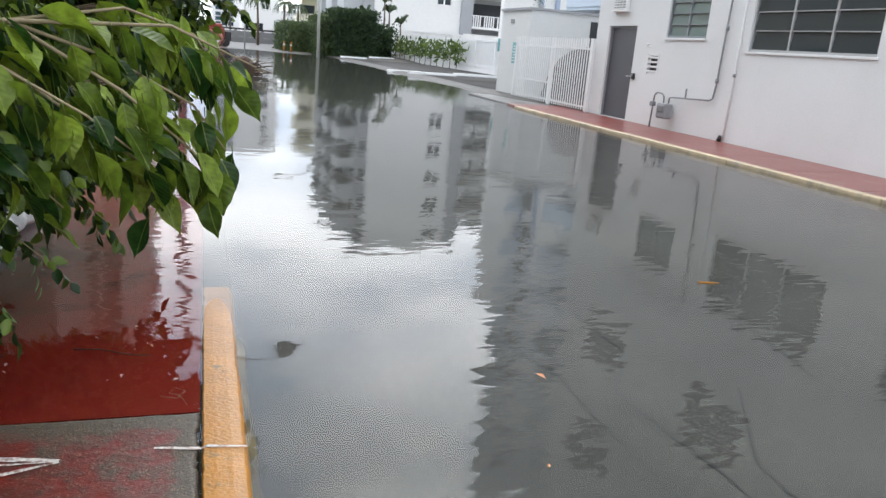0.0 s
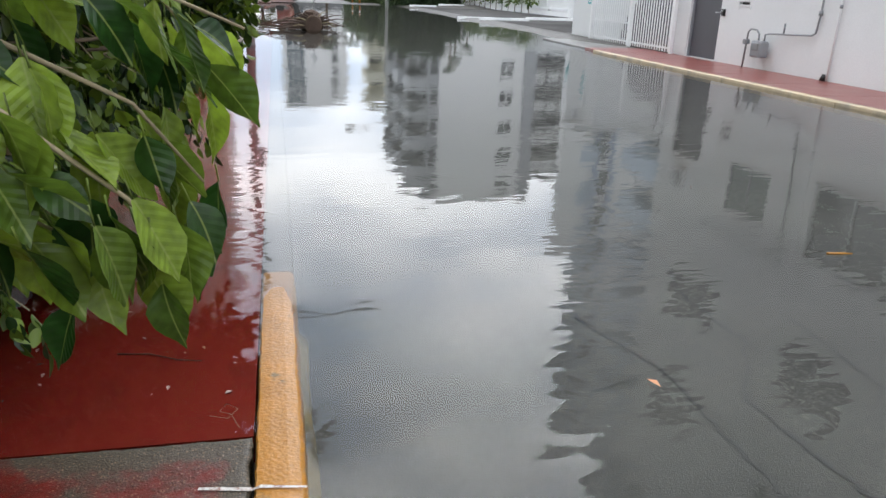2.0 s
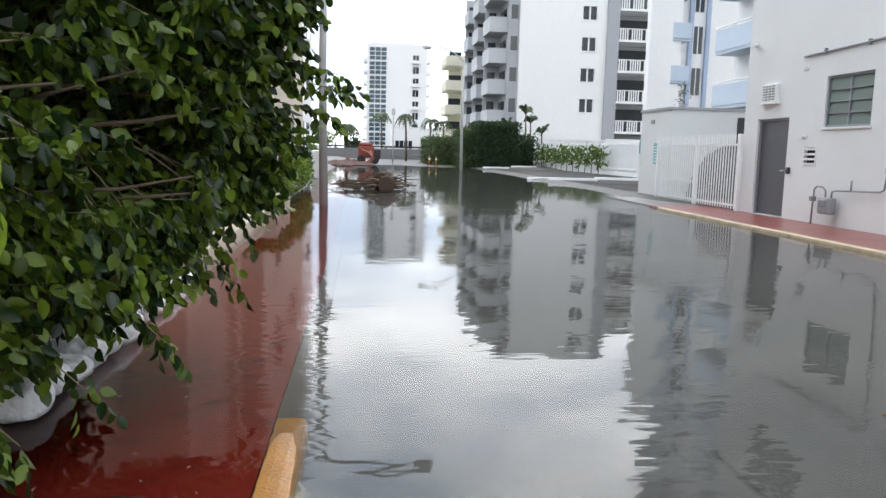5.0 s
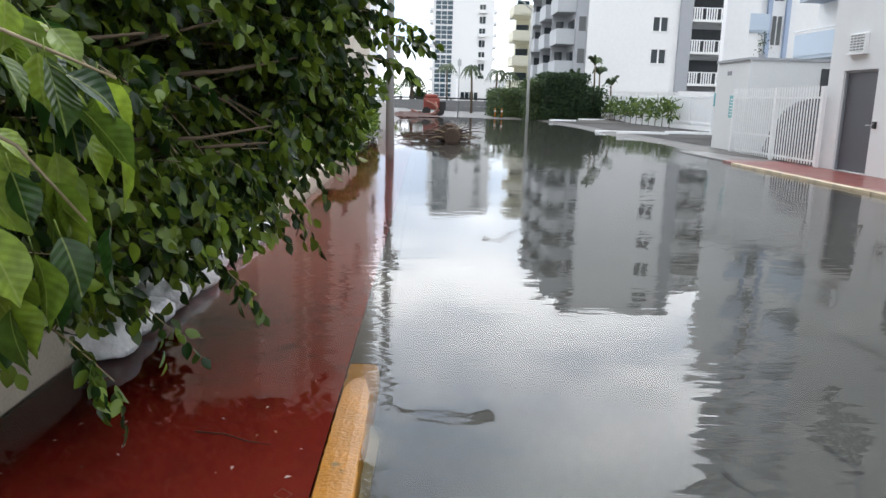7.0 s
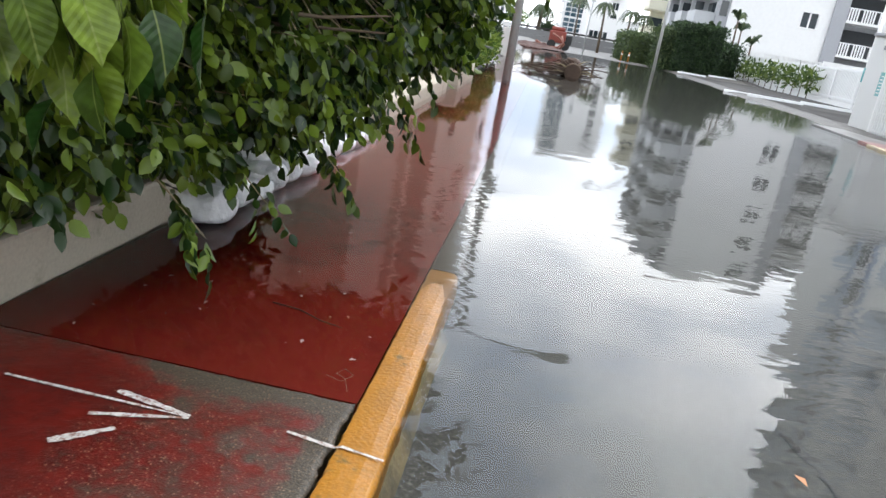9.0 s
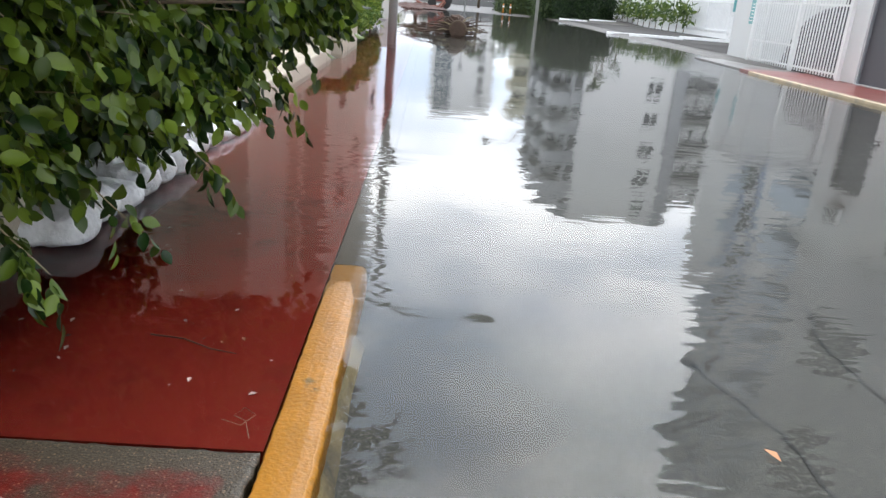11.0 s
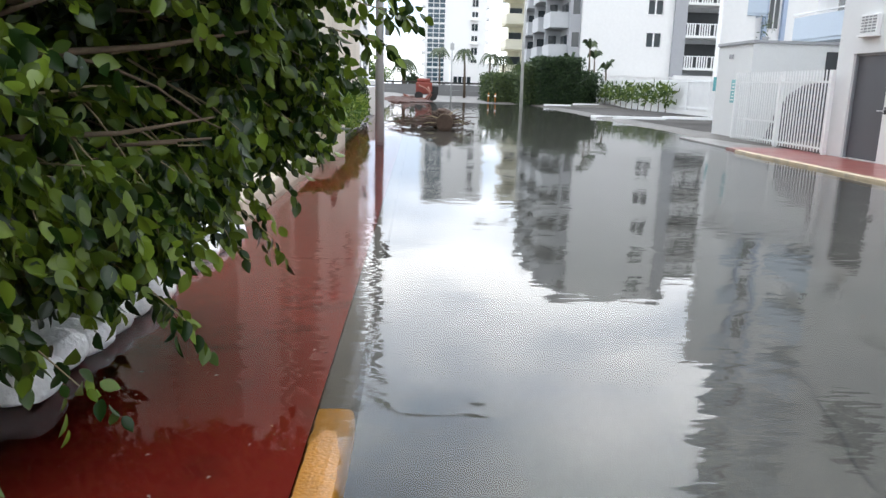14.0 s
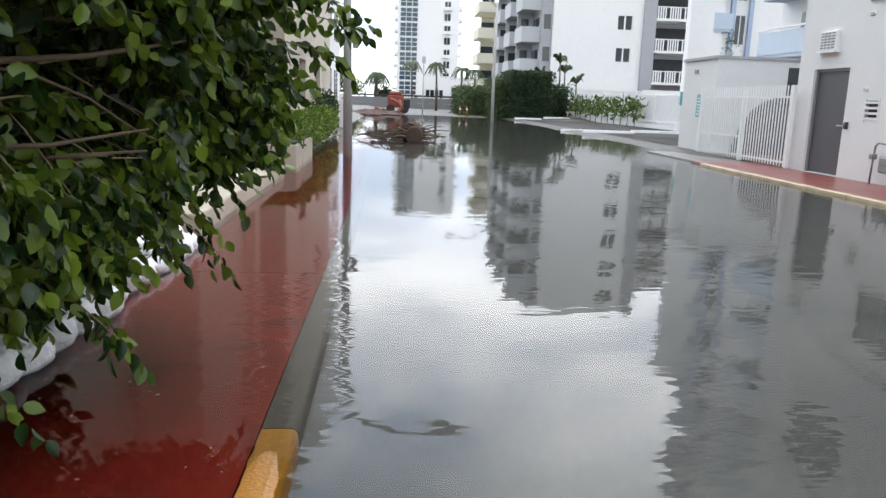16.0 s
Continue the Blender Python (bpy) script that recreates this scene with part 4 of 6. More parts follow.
part("wall", boxm(13.95, 14.25, FY + 0.6, 100, 0.0, 19.1), LIGHT_GREY, apartment)
part("wall", boxm(24.6, 34, FY + 2.6, FY + 2.9, 0.0, 16.5), LIGHT_GREY, apartment)
part("roof", boxm(14.26, 34, FY + 2.9, 100, 16.3, 16.49), GREY_WALL, apartment)
part("roof_slab", boxm(14.0, 24.6, FY + 0.3, FY + 2.6, 18.9, 19.09), GREY_WALL, apartment)
for x0, x1, z0, z1 in HOLES_B:
    win = part("window", boxm(x0, x1, FY + 0.16, FY + 0.19, z0, z1), GLASS, apartment, "dark two-pane window")
    for a in ((x0, x0 + 0.06, z0, z1), (x1 - 0.06, x1, z0, z1), ((x0 + x1) / 2 - 0.07, (x0 + x1) / 2 + 0.07, z0, z1)):
        part("window_frame", boxm(a[0], a[1], FY + 0.1, FY + 0.155, a[2], a[3]), WHITE_METAL, win)
    part("window_sill", boxm(x0 - 0.1, x1 + 0.1, FY - 0.06, FY - 0.003, z0 - 0.1, z0 - 0.01), WHITE_FAR, win)
for k in range(5):
    z = 3.3 + 2.9 * k
    bal = part("balcony", boxm(24.6, 34, FY - 0.3, FY + 2.6, z, z + 0.22), WHITE_FAR, apartment, "white slatted balcony")
    part("rail", boxm(24.6, 34, FY - 0.3, FY - 0.22, z + 1.2, z + 1.28), WHITE_METAL, bal)
    for j in range(40):
        if j % 6 != 4:
            part("slat", boxm(24.7 + 0.23 * j, 24.82 + 0.23 * j, FY - 0.28, FY - 0.24, z + 0.22, z + 1.2), WHITE_METAL, bal)
    # dark sheet at the balcony's back, its shade given by colour
    part("recess", boxm(24.7, 34, FY + 2.5, FY + 2.58, z + 0.3, z + 2.5), ROOM_SHADE, apartment, "dark panel painted as shade of the glazed recess")
    zb = 3.9 + 2.9 * k
    for x0, x1, y0, y1, dz in ((12.2, 13.95, FY + 0.7, FY + 4.6, 0.0), (12.2, 13.95, FY + 8.0, FY + 12, 0.1), (12.2, 13.95, FY + 15.5, FY + 19, 0.2)):
        bal = part("balcony", boxm(x0, x1, y0, y1, zb + dz, zb + dz + 0.2), LIGHT_GREY, apartment, "grey boxed balcony")
        part("panel", boxm(x0, x1, y0, y0 + 0.1, zb + dz + 0.2, zb + dz + 1.4), LIGHT_GREY, bal)
        part("panel", boxm(x0, x0 + 0.1, y0 + 0.1, y1, zb + dz + 0.2, zb + dz + 1.4), LIGHT_GREY, bal)
        part("balcony_door", boxm(13.9, 13.95, y0 + 0.5, y1 - 0.3, zb + dz + 0.2, zb + dz + 2.3), GLASS, apartment, "dark balcony door")
        part("end_window", boxm(12.75, 13.5, y1 - 0.03, y1 - 0.003, zb + dz + 0.9, zb + dz + 2.4), GLASS, apartment, "dark end window")
    part("window", boxm(14.2, 14.85, FY + 0.28, FY + 0.3, zb + 1.2, zb + 2.5), GLASS, apartment, "dark window in grey pier")
for yy in (FY + 4.6, FY + 12.0, FY + 19.0):
    part("fin_wall", boxm(12.4, 13.95, yy, yy + 0.25, 0.0, 18.9), LIGHT_GREY, apartment)
part("terrace_wall", boxm(22.5, 30, FY - 4.5, FY - 4.2, 0.0, 2.7), WHITE_FAR, apartment)
balustrade = part("balustrade", boxm(15.0, 24.0, FY - 2.05, FY - 1.8, 1.0, 2.0), WHITE_FAR, apartment, "pierced white terrace balustrade")
part("coping", boxm(15.0, 24.0, FY - 2.05, FY - 1.8, 2.5, 2.62), WHITE_FAR, balustrade)
for j in range(26):
    part("baluster", boxm(15.2 + 0.34 * j, 15.42 + 0.34 * j, FY - 2.0, FY - 1.85, 2.0, 2.5), WHITE_FAR, balustrade)

yellow = thing("cream_building", "cream apartment building with rounded yellow balconies", "building", (12, 97, 0))
part("wall", boxm(11.6, 14.0, 101, 103, 0, 13.6), CREAM, yellow)
for k in range(4):
    z = 2.7 + 3.0 * k
    bal = part("balcony", boxm(10.6, 13.2, 95.2, 101, z, z + 0.25, bevel=0.1), CREAM, yellow, "cream balcony")
    part("panel", boxm(10.6, 13.2, 95.2, 95.35, z + 0.25, z + 1.25), CREAM, bal)
    part("panel", boxm(10.6, 10.75, 95.35, 101, z + 0.25, z + 1.25), CREAM, bal)
    part("window", boxm(11.6, 13.2, 100.9, 101, z + 0.4, z + 2.4), GLASS, yellow, "dark window")

# ---- tower and far end ----
tower = thing("tower", "tall white apartment tower with a strip of tinted windows", "building", (7, 150, 0))
part("wall", boxm(1.2, 12.9, 150, 165, 0, 21.4), WHITE_FAR, tower)
part("parapet", boxm(2.0, 10.0, 152, 160, 21.403, 22.0), WHITE_FAR, tower)
for g in range(7):
    z0 = 2.0 + 2.72 * g
    for r in range(3):
        for c in range(3):
            part("window", boxm(1.72 + 1.12 * c, 2.68 + 1.12 * c, 149.9, 149.99, z0 + 0.84 * r, z0 + 0.84 * r + 0.66), GLASS_BLUE, tower)
for g in range(8):
    z0 = 2.7 + 2.2 * g
    for c in range(2):
        part("window", boxm(10.1 + 0.62 * c, 10.6 + 0.62 * c, 149.9, 149.99, z0, z0 + 1.25), GLASS, tower, "small dark window")
    if g % 2:
        part("balcony", boxm(9.9, 11.4, 149.2, 149.98, z0 - 0.35, z0 + 0.25), WHITE_FAR, tower)
    part("balcony", boxm(12.9, 13.6, 151, 155, z0, z0 + 0.5), WHITE_FAR, tower)
    part("balcony", boxm(0.6, 1.2, 151, 156, z0, z0 + 0.5), WHITE_FAR, tower)
low = thing("low_building", "low white building below the tower", "building", (9, 130, 0))
part("wall", boxm(5.6, 14, 130, 140, 0, 5.0), WHITE_FAR, low)
for c in range(4):
    part("window", boxm(6.0 + 0.75 * c, 6.6 + 0.75 * c, 129.9, 129.99, 1.5, 2.7), GLASS, low)
seawall = thing("sea_wall", "long grey barrier wall closing the street", "wall", (2, 92, 0), kind="structure")
for z0, z1, m in ((0.0, 0.66, SEAWALL), (0.672, 1.3, SEAWALL), (1.42, 1.62, PAVING)):
    part("band", boxm(-30, 9.5, 92, 92.4, z0, z1), m, seawall)
for k in range(14):
    part("post", boxm(-30 + 3 * k, -29.7 + 3 * k, 92.05, 92.35, 0.0, 1.42), SEAWALL, seawall)


def far_tree(x, y, h, r, seed, leaf, n=1500, size=0.35):
    rng = np.random.default_rng(seed)
    tree = thing("tree", "distant dark green leafy tree behind the barrier", "tree", (x, y, 0))
    part("trunk", tubem([(x, y, -0.1), (x + 0.1, y, h * 0.4), (x, y, h * 0.7)], [0.16, 0.12, 0.05]), BARK, tree)
    c = rng.normal(size=(24, 3)) * (r * 0.5, r * 0.5, h * 0.17) + (x, y, h * 0.62)
    p = c[rng.integers(0, 24, n)] + rng.normal(size=(n, 3)) * r * 0.22
    p[:, 2] = np.maximum(p[:, 2], 0.5)
    leaf_cards("crown", p, rng.normal(size=(n, 3)) - (0, 0, 0.4), rng.uniform(0.6, 1.2, n) * size, leaf, 0.5, tree, seed=seed)


def palm(x, y, h, frond, count, seed, width=0.16, kind="palm", spread=1.0, trunk=0.11):
    rng = np.random.default_rng(seed)
    tree = thing("palm_tree", "tall thin palm with drooping fronds", "palm tree", (x, y, 0), "palms along the street end")
    lean = rng.uniform(-0.25, 0.25)
    part("trunk", tubem([(x, y, -0.1), (x + lean * 0.3, y, h * 0.5), (x + lean, y, h)], [trunk * 1.3, trunk, trunk * 0.7]), BARK, tree)
    for k in range(count):
        a = 2 * math.pi * (k + rng.uniform(-0.3, 0.3)) / count
        rise = rng.uniform(0.1, 1.1) * spread
        d = Vector((math.cos(a), math.sin(a), 0))
        p0 = Vector((x + lean, y, h))
        bm = bmesh.new()
        spine = [p0 + d * frond * t * 0.8 + Vector((0, 0, frond * (rise * t - (0.55 + rise) * t * t))) for t in np.linspace(0, 1, 7)]
        side = d.cross(Vector((0, 0, 1)))
        for i in range(6):
            for s in (-1, 1):
                for j in range(2):
                    q = spine[i].lerp(spine[i + 1], j / 2)
                    tip = q + side * s * width * 3 * (1 - (i / 6) ** 2 * 0.7) + (spine[i + 1] - spine[i]) * 1.3 - Vector((0, 0, 0.25 * frond * rng.uniform(0.3, 0.8)))
                    w = (spine[i + 1] - spine[i]) * 0.3
                    bm.faces.new([bm.verts.new(v) for v in (q - w, q + w, tip)])
        part("frond", bm, LEAF_PALM, tree)


for k, (x, y, h) in enumerate(((4.9, 80, 4.7), (7.35, 80, 4.4), (8.85, 80, 4.2))):
    palm(x, y, h, 1.5, 11, 20 + k, 0.13)
palm(-1.9, 105, 4.2, 2.3, 26, 31, 0.16, trunk=0.25)
palm(3.4, 118, 6.6, 2.0, 14, 32, 0.16)
far_tree(-5.2, 100, 4.4, 1.6, 41, LEAF_SHRUB)
far_tree(-7.6, 96, 5.0, 2.0, 42, LEAF_HEDGE)
far_tree(-0.4, 108, 2.6, 1.2, 43, LEAF_HEDGE)


def banana(x, y, h, n, seed):
    rng = random.Random(seed)
    plant = thing("banana_palm", "traveller palm with torn broad leaves on a thin stem", "palm tree", (x, y, 0), "broad leaved palms by the terrace")
    part("trunk", tubem([(x, y, 0), (x + 0.05, y, h * 0.5), (x, y, h)], [0.1, 0.08, 0.05]), BARK, plant)
    for k in range(n):
        a = rng.uniform(0, 6.28)
        d = Vector((math.cos(a), 0.4 * math.sin(a), 0))
        droop = rng.uniform(0.2, 1.1)
        bm = bmesh.new()
        side = Vector((d.y, -d.x, 0)).normalized() if d.length else Vector((1, 0, 0))
        rows = []
        for i in range(8):
            t = i / 7
            p = Vector((x, y, h)) + d * 0.62 * t + Vector((0, 0, 1.75 * t - (0.75 + droop) * t * t))
            w = 0.26 * math.sin(math.pi * (0.08 + 0.9 * t)) * rng.uniform(0.7, 1.1)
            rows.append((bm.verts.new(p - Vector((0, 0, w)) + side * w * 0.4), bm.verts.new(p + Vector((0, 0, 0.03))), bm.verts.new(p + Vector((0, 0, w * 0.5)) - side * w * 0.6)))
        for q, r in zip(rows, rows[1:]):
            for j in range(2):
                bm.faces.new((q[j], q[j + 1], r[j + 1], r[j]))
        part("leaf", bm, LEAF_PALM, plant)


for k, (x, h, n) in enumerate(((13.2, 4.3, 10), (13.7, 3.6, 8), (14.75, 2.8, 10), (12.0, 3.3, 6))):
    banana(x, 60 + 0.4 * k, h, n, 50 + k)


# ---- parking, fence, hedges ----
def wheel_stop(x, y, length):
    bm = bmesh.new()
    prof = ((-0.09, 0.0), (0.09, 0.0), (0.06, 0.13), (-0.06, 0.13))
    ends = [[bm.verts.new((xx, y + a, ground_height(x, y) + b)) for a, b in prof] for xx in (x, x + length)]
    for k in range(4):
        bm.faces.new((ends[0][k], ends[0][(k + 1) % 4], ends[1][(k + 1) % 4], ends[1][k]))
    bm.faces.new(ends[0])
    bm.faces.new(ends[1])
    bmesh.ops.bevel(bm, geom=list(bm.edges), offset=0.012, segments=1, affect="EDGES")
    solid("wheel_stop", bm, WHITE_METAL, "white concrete wheel stop on damp ground", "wheel stop", group="wheel stops in the car park")


for x, y, length in ((9.0, 54.6, 1.9), (11.35, 56.0, 1.9), (8.7, 34.0, 2.3), (11.25, 35.2, 2.4), (14.0, 36.5, 1.9), (8.3, 36.6, 1.7)):
    wheel_stop(x, y, length)
sheet("car_park", 9.3, 30, 25, 57, 0.088, PAVING, "damp grey car park paving", "paving")

fence = thing("fence", "white picket fence on a low wall by the car park", "fence", (14.7, 50, 0))
F0, F1 = Vector((14.2, 60.0, 0)), Vector((15.4, 37.5, 0))
FD = (F1 - F0).normalized()


def along(bm, a, b, half, z0, z1):
    """An upright board between two ground points."""
    n = Vector((-(b - a).y, (b - a).x, 0)).normalized() * half
    v = [bm.verts.new(p + Vector((0, 0, z))) for z in (z0, z1) for p in (a - n, b - n, b + n, a + n)]
    for q in ((0, 1, 2, 3), (4, 5, 6, 7), (0, 1, 5, 4), (1, 2, 6, 5), (2, 3, 7, 6), (3, 0, 4, 7)):
        bm.faces.new([v[k] for k in q])
    return bm


part("base_wall", along(bmesh.new(), F0, F1, 0.1, 0.0, 0.32), WHITE_FAR, fence)
part("backing", along(bmesh.new(), F0 + Vector((0.25, 0, 0)), F1 + Vector((0.25, 0, 0)), 0.02, 0.3, 1.85), WHITE_FAR, fence, "white screen panel")
for z0 in (0.42, 1.85):
    part("rail", along(bmesh.new(), F0, F1, 0.05, z0, z0 + 0.1), WHITE_METAL, fence)
for k in range(9):
    p = F0.lerp(F1, k / 8)
    part("post", along(bmesh.new(), p, p + FD * 0.12, 0.07, 0.32, 2.0), WHITE_METAL, fence)
for k in range(130):
    p = F0.lerp(F1, (k + 0.5) / 130)
    part("picket", along(bmesh.new(), p, p + FD * 0.05, 0.02, 0.52, 1.85), WHITE_METAL, fence)
rng = np.random.default_rng(60)
row = thing("planting_row", "row of light green broad leaved plants before the fence", "plants", (14.2, 50, 0))
cl = []
for k in range(46):
    q = F0.lerp(F1, 0.06 + 0.66 * k / 46)
    for j in range(17):
        cl.append((q.x - 0.45 + rng.normal() * 0.15, q.y + rng.normal() * 0.22, 0.55 + rng.random() ** 0.8 * rng.uniform(0.7, 1.25)))
leaf_cards("foliage", cl, rng.normal(size=(len(cl), 3)) * (0.5, 0.7, 0.5) + (0, 0, 0.3), rng.uniform(0.25, 0.5, len(cl)), LEAF_ROW, 0.34, row, seed=61)
for k in range(12):
    q = F0.lerp(F1, 0.08 + 0.64 * k / 12)
    part("stem", tubem([(q.x - 0.45, q.y, 0.05), (q.x - 0.42, q.y, 1.0)], [0.03, 0.015], 5), BARK, row)
teal = thing("sign", "teal sign board on a white end panel", "sign", (11.6, 30, 1.4))
part("board", boxm(11.4, 11.78, 29.96, 30.0, 1.38, 1.9, bevel=0.005), TEAL, teal)
part("post", boxm(11.72, 11.78, 30.003, 30.05, 0.05, 1.95), WHITE_METAL, teal)
small_gate = thing("metal_gate", "small white bar gate before dark planting", "gate", (14, 37, 0))
for k in range(8):
    part("bar", boxm(14.0 + 0.14 * k, 14.04 + 0.14 * k, 36.9, 36.94, 0.1, 1.3), WHITE_METAL, small_gate)
for z in (0.2, 1.2):
    part("rail", boxm(13.95, 15.1, 36.945, 36.985, z, z + 0.05), WHITE_METAL, small_gate)


def hedge(x0, x1, y0, y1, h, seed, mat, n, size, label, ragged=0.08):
    rng = np.random.default_rng(seed)
    root = thing("hedge", label, "hedge", ((x0 + x1) / 2, (y0 + y1) / 2, 0))
    bm = boxm(x0 + 0.15, x1 - 0.15, y0 + 0.15, y1 - 0.15, 0.0, h - 0.15)
    part("core", bm, mat, root)
    p = rng.random((n, 3)) * (x1 - x0, y1 - y0, h) + (x0, y0, 0)
    face = rng.random(n)
    ax, ay, az = (x1 - x0) * h, (y1 - y0) * h, (x1 - x0) * (y1 - y0)
    tot = ax + ay + az
    p[:, 1] = np.where(face < ax / tot, y0, p[:, 1])
    p[:, 0] = np.where((face >= ax / tot) & (face < (ax + ay) / tot), x0, p[:, 0])
    p[:, 2] = np.where(face >= (ax + ay) / tot, h, p[:, 2])
    p += rng.normal(size=(n, 3)) * ragged
    p[:, 2] = np.maximum(p[:, 2], 0.05)
    leaf_cards("foliage", p, rng.normal(size=(n, 3)) + (0, -0.4, 0.1), rng.uniform(0.7, 1.3, n) * size, mat, 0.55, root, seed=seed + 1)


hedge(8.9, 12.1, 56.6, 60.5, 3.35, 70, LEAF_HEDGE, 9000, 0.17, "tall square clipped dark green hedge")
hedge(12.0, 13.6, 57.8, 60.0, 2.2, 72, LEAF_HEDGE, 3000, 0.2, "loose dark green shrub beside the clipped hedge", 0.22)
hedge(6.0, 9.0, 62.5, 72, 2.15, 74, LEAF_OLIVE, 5000, 0.2, "lower yellow-green hedge along the street", 0.15)
hedge(7.9, 8.95, 57.4, 62.4, 2.7, 76, LEAF_OLIVE, 3500, 0.2, "ragged green hedge behind the lamp post", 0.18)
for k, (x, y) in enumerate(((5.75, 62.0), (6.15, 60.5))):
    post = thing("barrier_post", "orange plastic barrier post at the street edge", "barrier", (x, y, 0), "orange barrier posts")
    part("shaft", tubem([(x, y, 0.0), (x, y, 0.8)], [0.07, 0.05]), ORANGE, post)
    part("base", boxm(x - 0.2, x + 0.2, y - 0.2, y + 0.2, 0.0, 0.08, bevel=0.02), RUBBER, post)
    part("band", tubem([(x, y, 0.5), (x, y, 0.62)], 0.075), WHITE_METAL, post)


# ---- street lamps ----
def street_lamp(x, y, h, arm, top, r0, r1, label, base=0.0, steel=POLE):
    lamp = thing("street_lamp", label, "street lamp", (x, y, base), "street lamps")
    part("pole", tubem([(x, y, base - 0.1), (x - 0.04, y, h * 0.5), (x - 0.0, y, h)], [r0, (r0 + r1) / 2, r1], 14), steel, lamp)
    part("arm", tubem([(x, y, h - 0.15), (x + arm * 0.3, y, h + top * 0.55), (x + arm * 0.7, y, h + top), (x + arm, y, h + top * 0.95)], [0.045, 0.04, 0.035, 0.03]), steel, lamp)
    head = part("lamp_head", boxm(x + arm - (0.1 if arm > 0 else 0.45), x + arm + (0.45 if arm > 0 else 0.1), y - 0.14, y + 0.14, h + top * 0.95 - 0.1, h + top * 0.95 + 0.06, bevel=0.04), steel, lamp)
    part("lens", boxm(x + arm - (0.0 if arm > 0 else 0.35), x + arm + (0.35 if arm > 0 else 0.0), y - 0.1, y + 0.1, h + top * 0.95 - 0.15, h + top * 0.95 - 0.102, bevel=0.02), ALU, head)
    return lamp


near_lamp = street_lamp(-0.71, 18.26, 6.45, 2.35, 0.3, 0.105, 0.075, "grey street lamp standing in the flooded pavement", -0.06)
part("meter_box", boxm(-0.62, -0.5, 18.16, 18.36, 2.35, 2.75, bevel=0.01), METER, near_lamp, "grey control box")
street_lamp(7.1, 52.4, 7.5, -2.35, 0.75, 0.11, 0.07, "tall pale concrete street lamp at the car park edge", -0.02, PALE_POLE)
sign_pole = thing("sign_pole", "thin grey sign pole at the street end", "pole", (2.75, 62, 0))
part("pole", tubem([(2.75, 62, 0), (2.75, 62, 4.6)], 0.05), POLE, sign_pole)
part("plate", boxm(2.6, 2.9, 61.9, 61.93, 4.0, 4.5), POLE, sign_pole)


# ---- planted side: low wall, building, sandbags ----
low_wall = thing("planter_wall", "low stained cream plaster planter wall", "wall", (-1.6, 8, 0), kind="structure")
y = -4.0
for length, front in ((4.2, -1.6), (3.6, -1.6), (4.0, -1.78)):
    part("wall_section", boxm(front - 0.22, front, y, y + length - 0.004, -0.2, 0.24, bevel=0.02), CREAM_LOW, low_wall)
    y += length
bed = solid("planting_bed", boxm(-3.2, -1.84, -4, 7.7, -0.2, 0.2), EARTH, "dark soil bed behind the planter wall", "soil", "structure")
planter = thing("planter", "grey concrete planter block at the pavement edge", "planter", (-1.7, 16, 0))
part("block", boxm(-2.1, -1.42, 14.6, 17.4, -0.1, 0.42, bevel=0.03), CREAM_LOW, planter)
part("soil", boxm(-2.05, -1.47, 14.65, 17.35, 0.4, 0.43), EARTH, planter)
step_wall = solid("entrance_ledge", boxm(-2.2, -1.5, 7.95, 13.6, -0.1, 0.2, bevel=0.03), CREAM_LOW, "cream entrance ledge behind the sandbags", "ledge", "structure")

left_building = thing("cream_house", "beige fronted low apartment house behind the hedge", "building", (-3, 15, 0))
HOLES_L = [(22.5 + 4.6 * k, 24.1 + 4.6 * k, 1.0 + 3.0 * j, 2.3 + 3.0 * j) for k in range(2) for j in range(2)]
part("wall", boxm(-3.5, -3.2, -6, 11.2, -0.2, 7.0), BEIGE, left_building)
part("wall", boxm(-3.2, -2.3, 11.0, 11.2, -0.2, 9.0), BEIGE, left_building)
part("wall", boxm(-2.6, -2.3, 11.2, 14.8, -0.2, 9.0), BEIGE, left_building)
part("wall", boxm(-5.6, -2.6, 14.6, 14.8, -0.2, 9.0), BEIGE, left_building)
part("porch_wall", boxm(-5.6, -5.4, 14.8, 19.6, -0.2, 9.0), BEIGE, left_building, "shaded back wall of the porch")
part("porch_ceiling", boxm(-5.4, -2.6, 14.8, 19.6, 8.7, 9.0), BEIGE, left_building)
part("wall", boxm(-5.6, -2.6, 19.6, 19.8, -0.2, 9.0), BEIGE, left_building)
part("wall", wall_cells(bmesh.new(), "x", -2.6, -2.3, 19.6, 33, -0.2, 9.0, HOLES_L), BEIGE, left_building)
part("wall", boxm(-9, -2.6, 32.7, 33, -0.2, 9.0), BEIGE, left_building)
part("roof", boxm(-9, -2.2, 10.9, 33.1, 9.003, 9.2), BEIGE, left_building)
part("roof", boxm(-9, -3.0, -6, 10.89, 7.003, 7.2), BEIGE, left_building)
part("column", boxm(-2.297, -2.12, 14.35, 14.8, -0.2, 9.0), BEIGE, left_building, "beige porch column")
for a in HOLES_L:
    win = part("window", boxm(-2.5, -2.47, *a), GLASS, left_building, "dark window")
    part("window_frame", boxm(-2.465, -2.4, (a[0] + a[1]) / 2 - 0.04, (a[0] + a[1]) / 2 + 0.04, a[2], a[3]), WHITE_METAL, win)
tall_left = thing("white_building", "tall white building far along the planted side", "building", (-4, 40, 0))
part("wall", boxm(-10, -2.75, 36, 46, -0.1, 16), WHITE_FAR, tall_left)
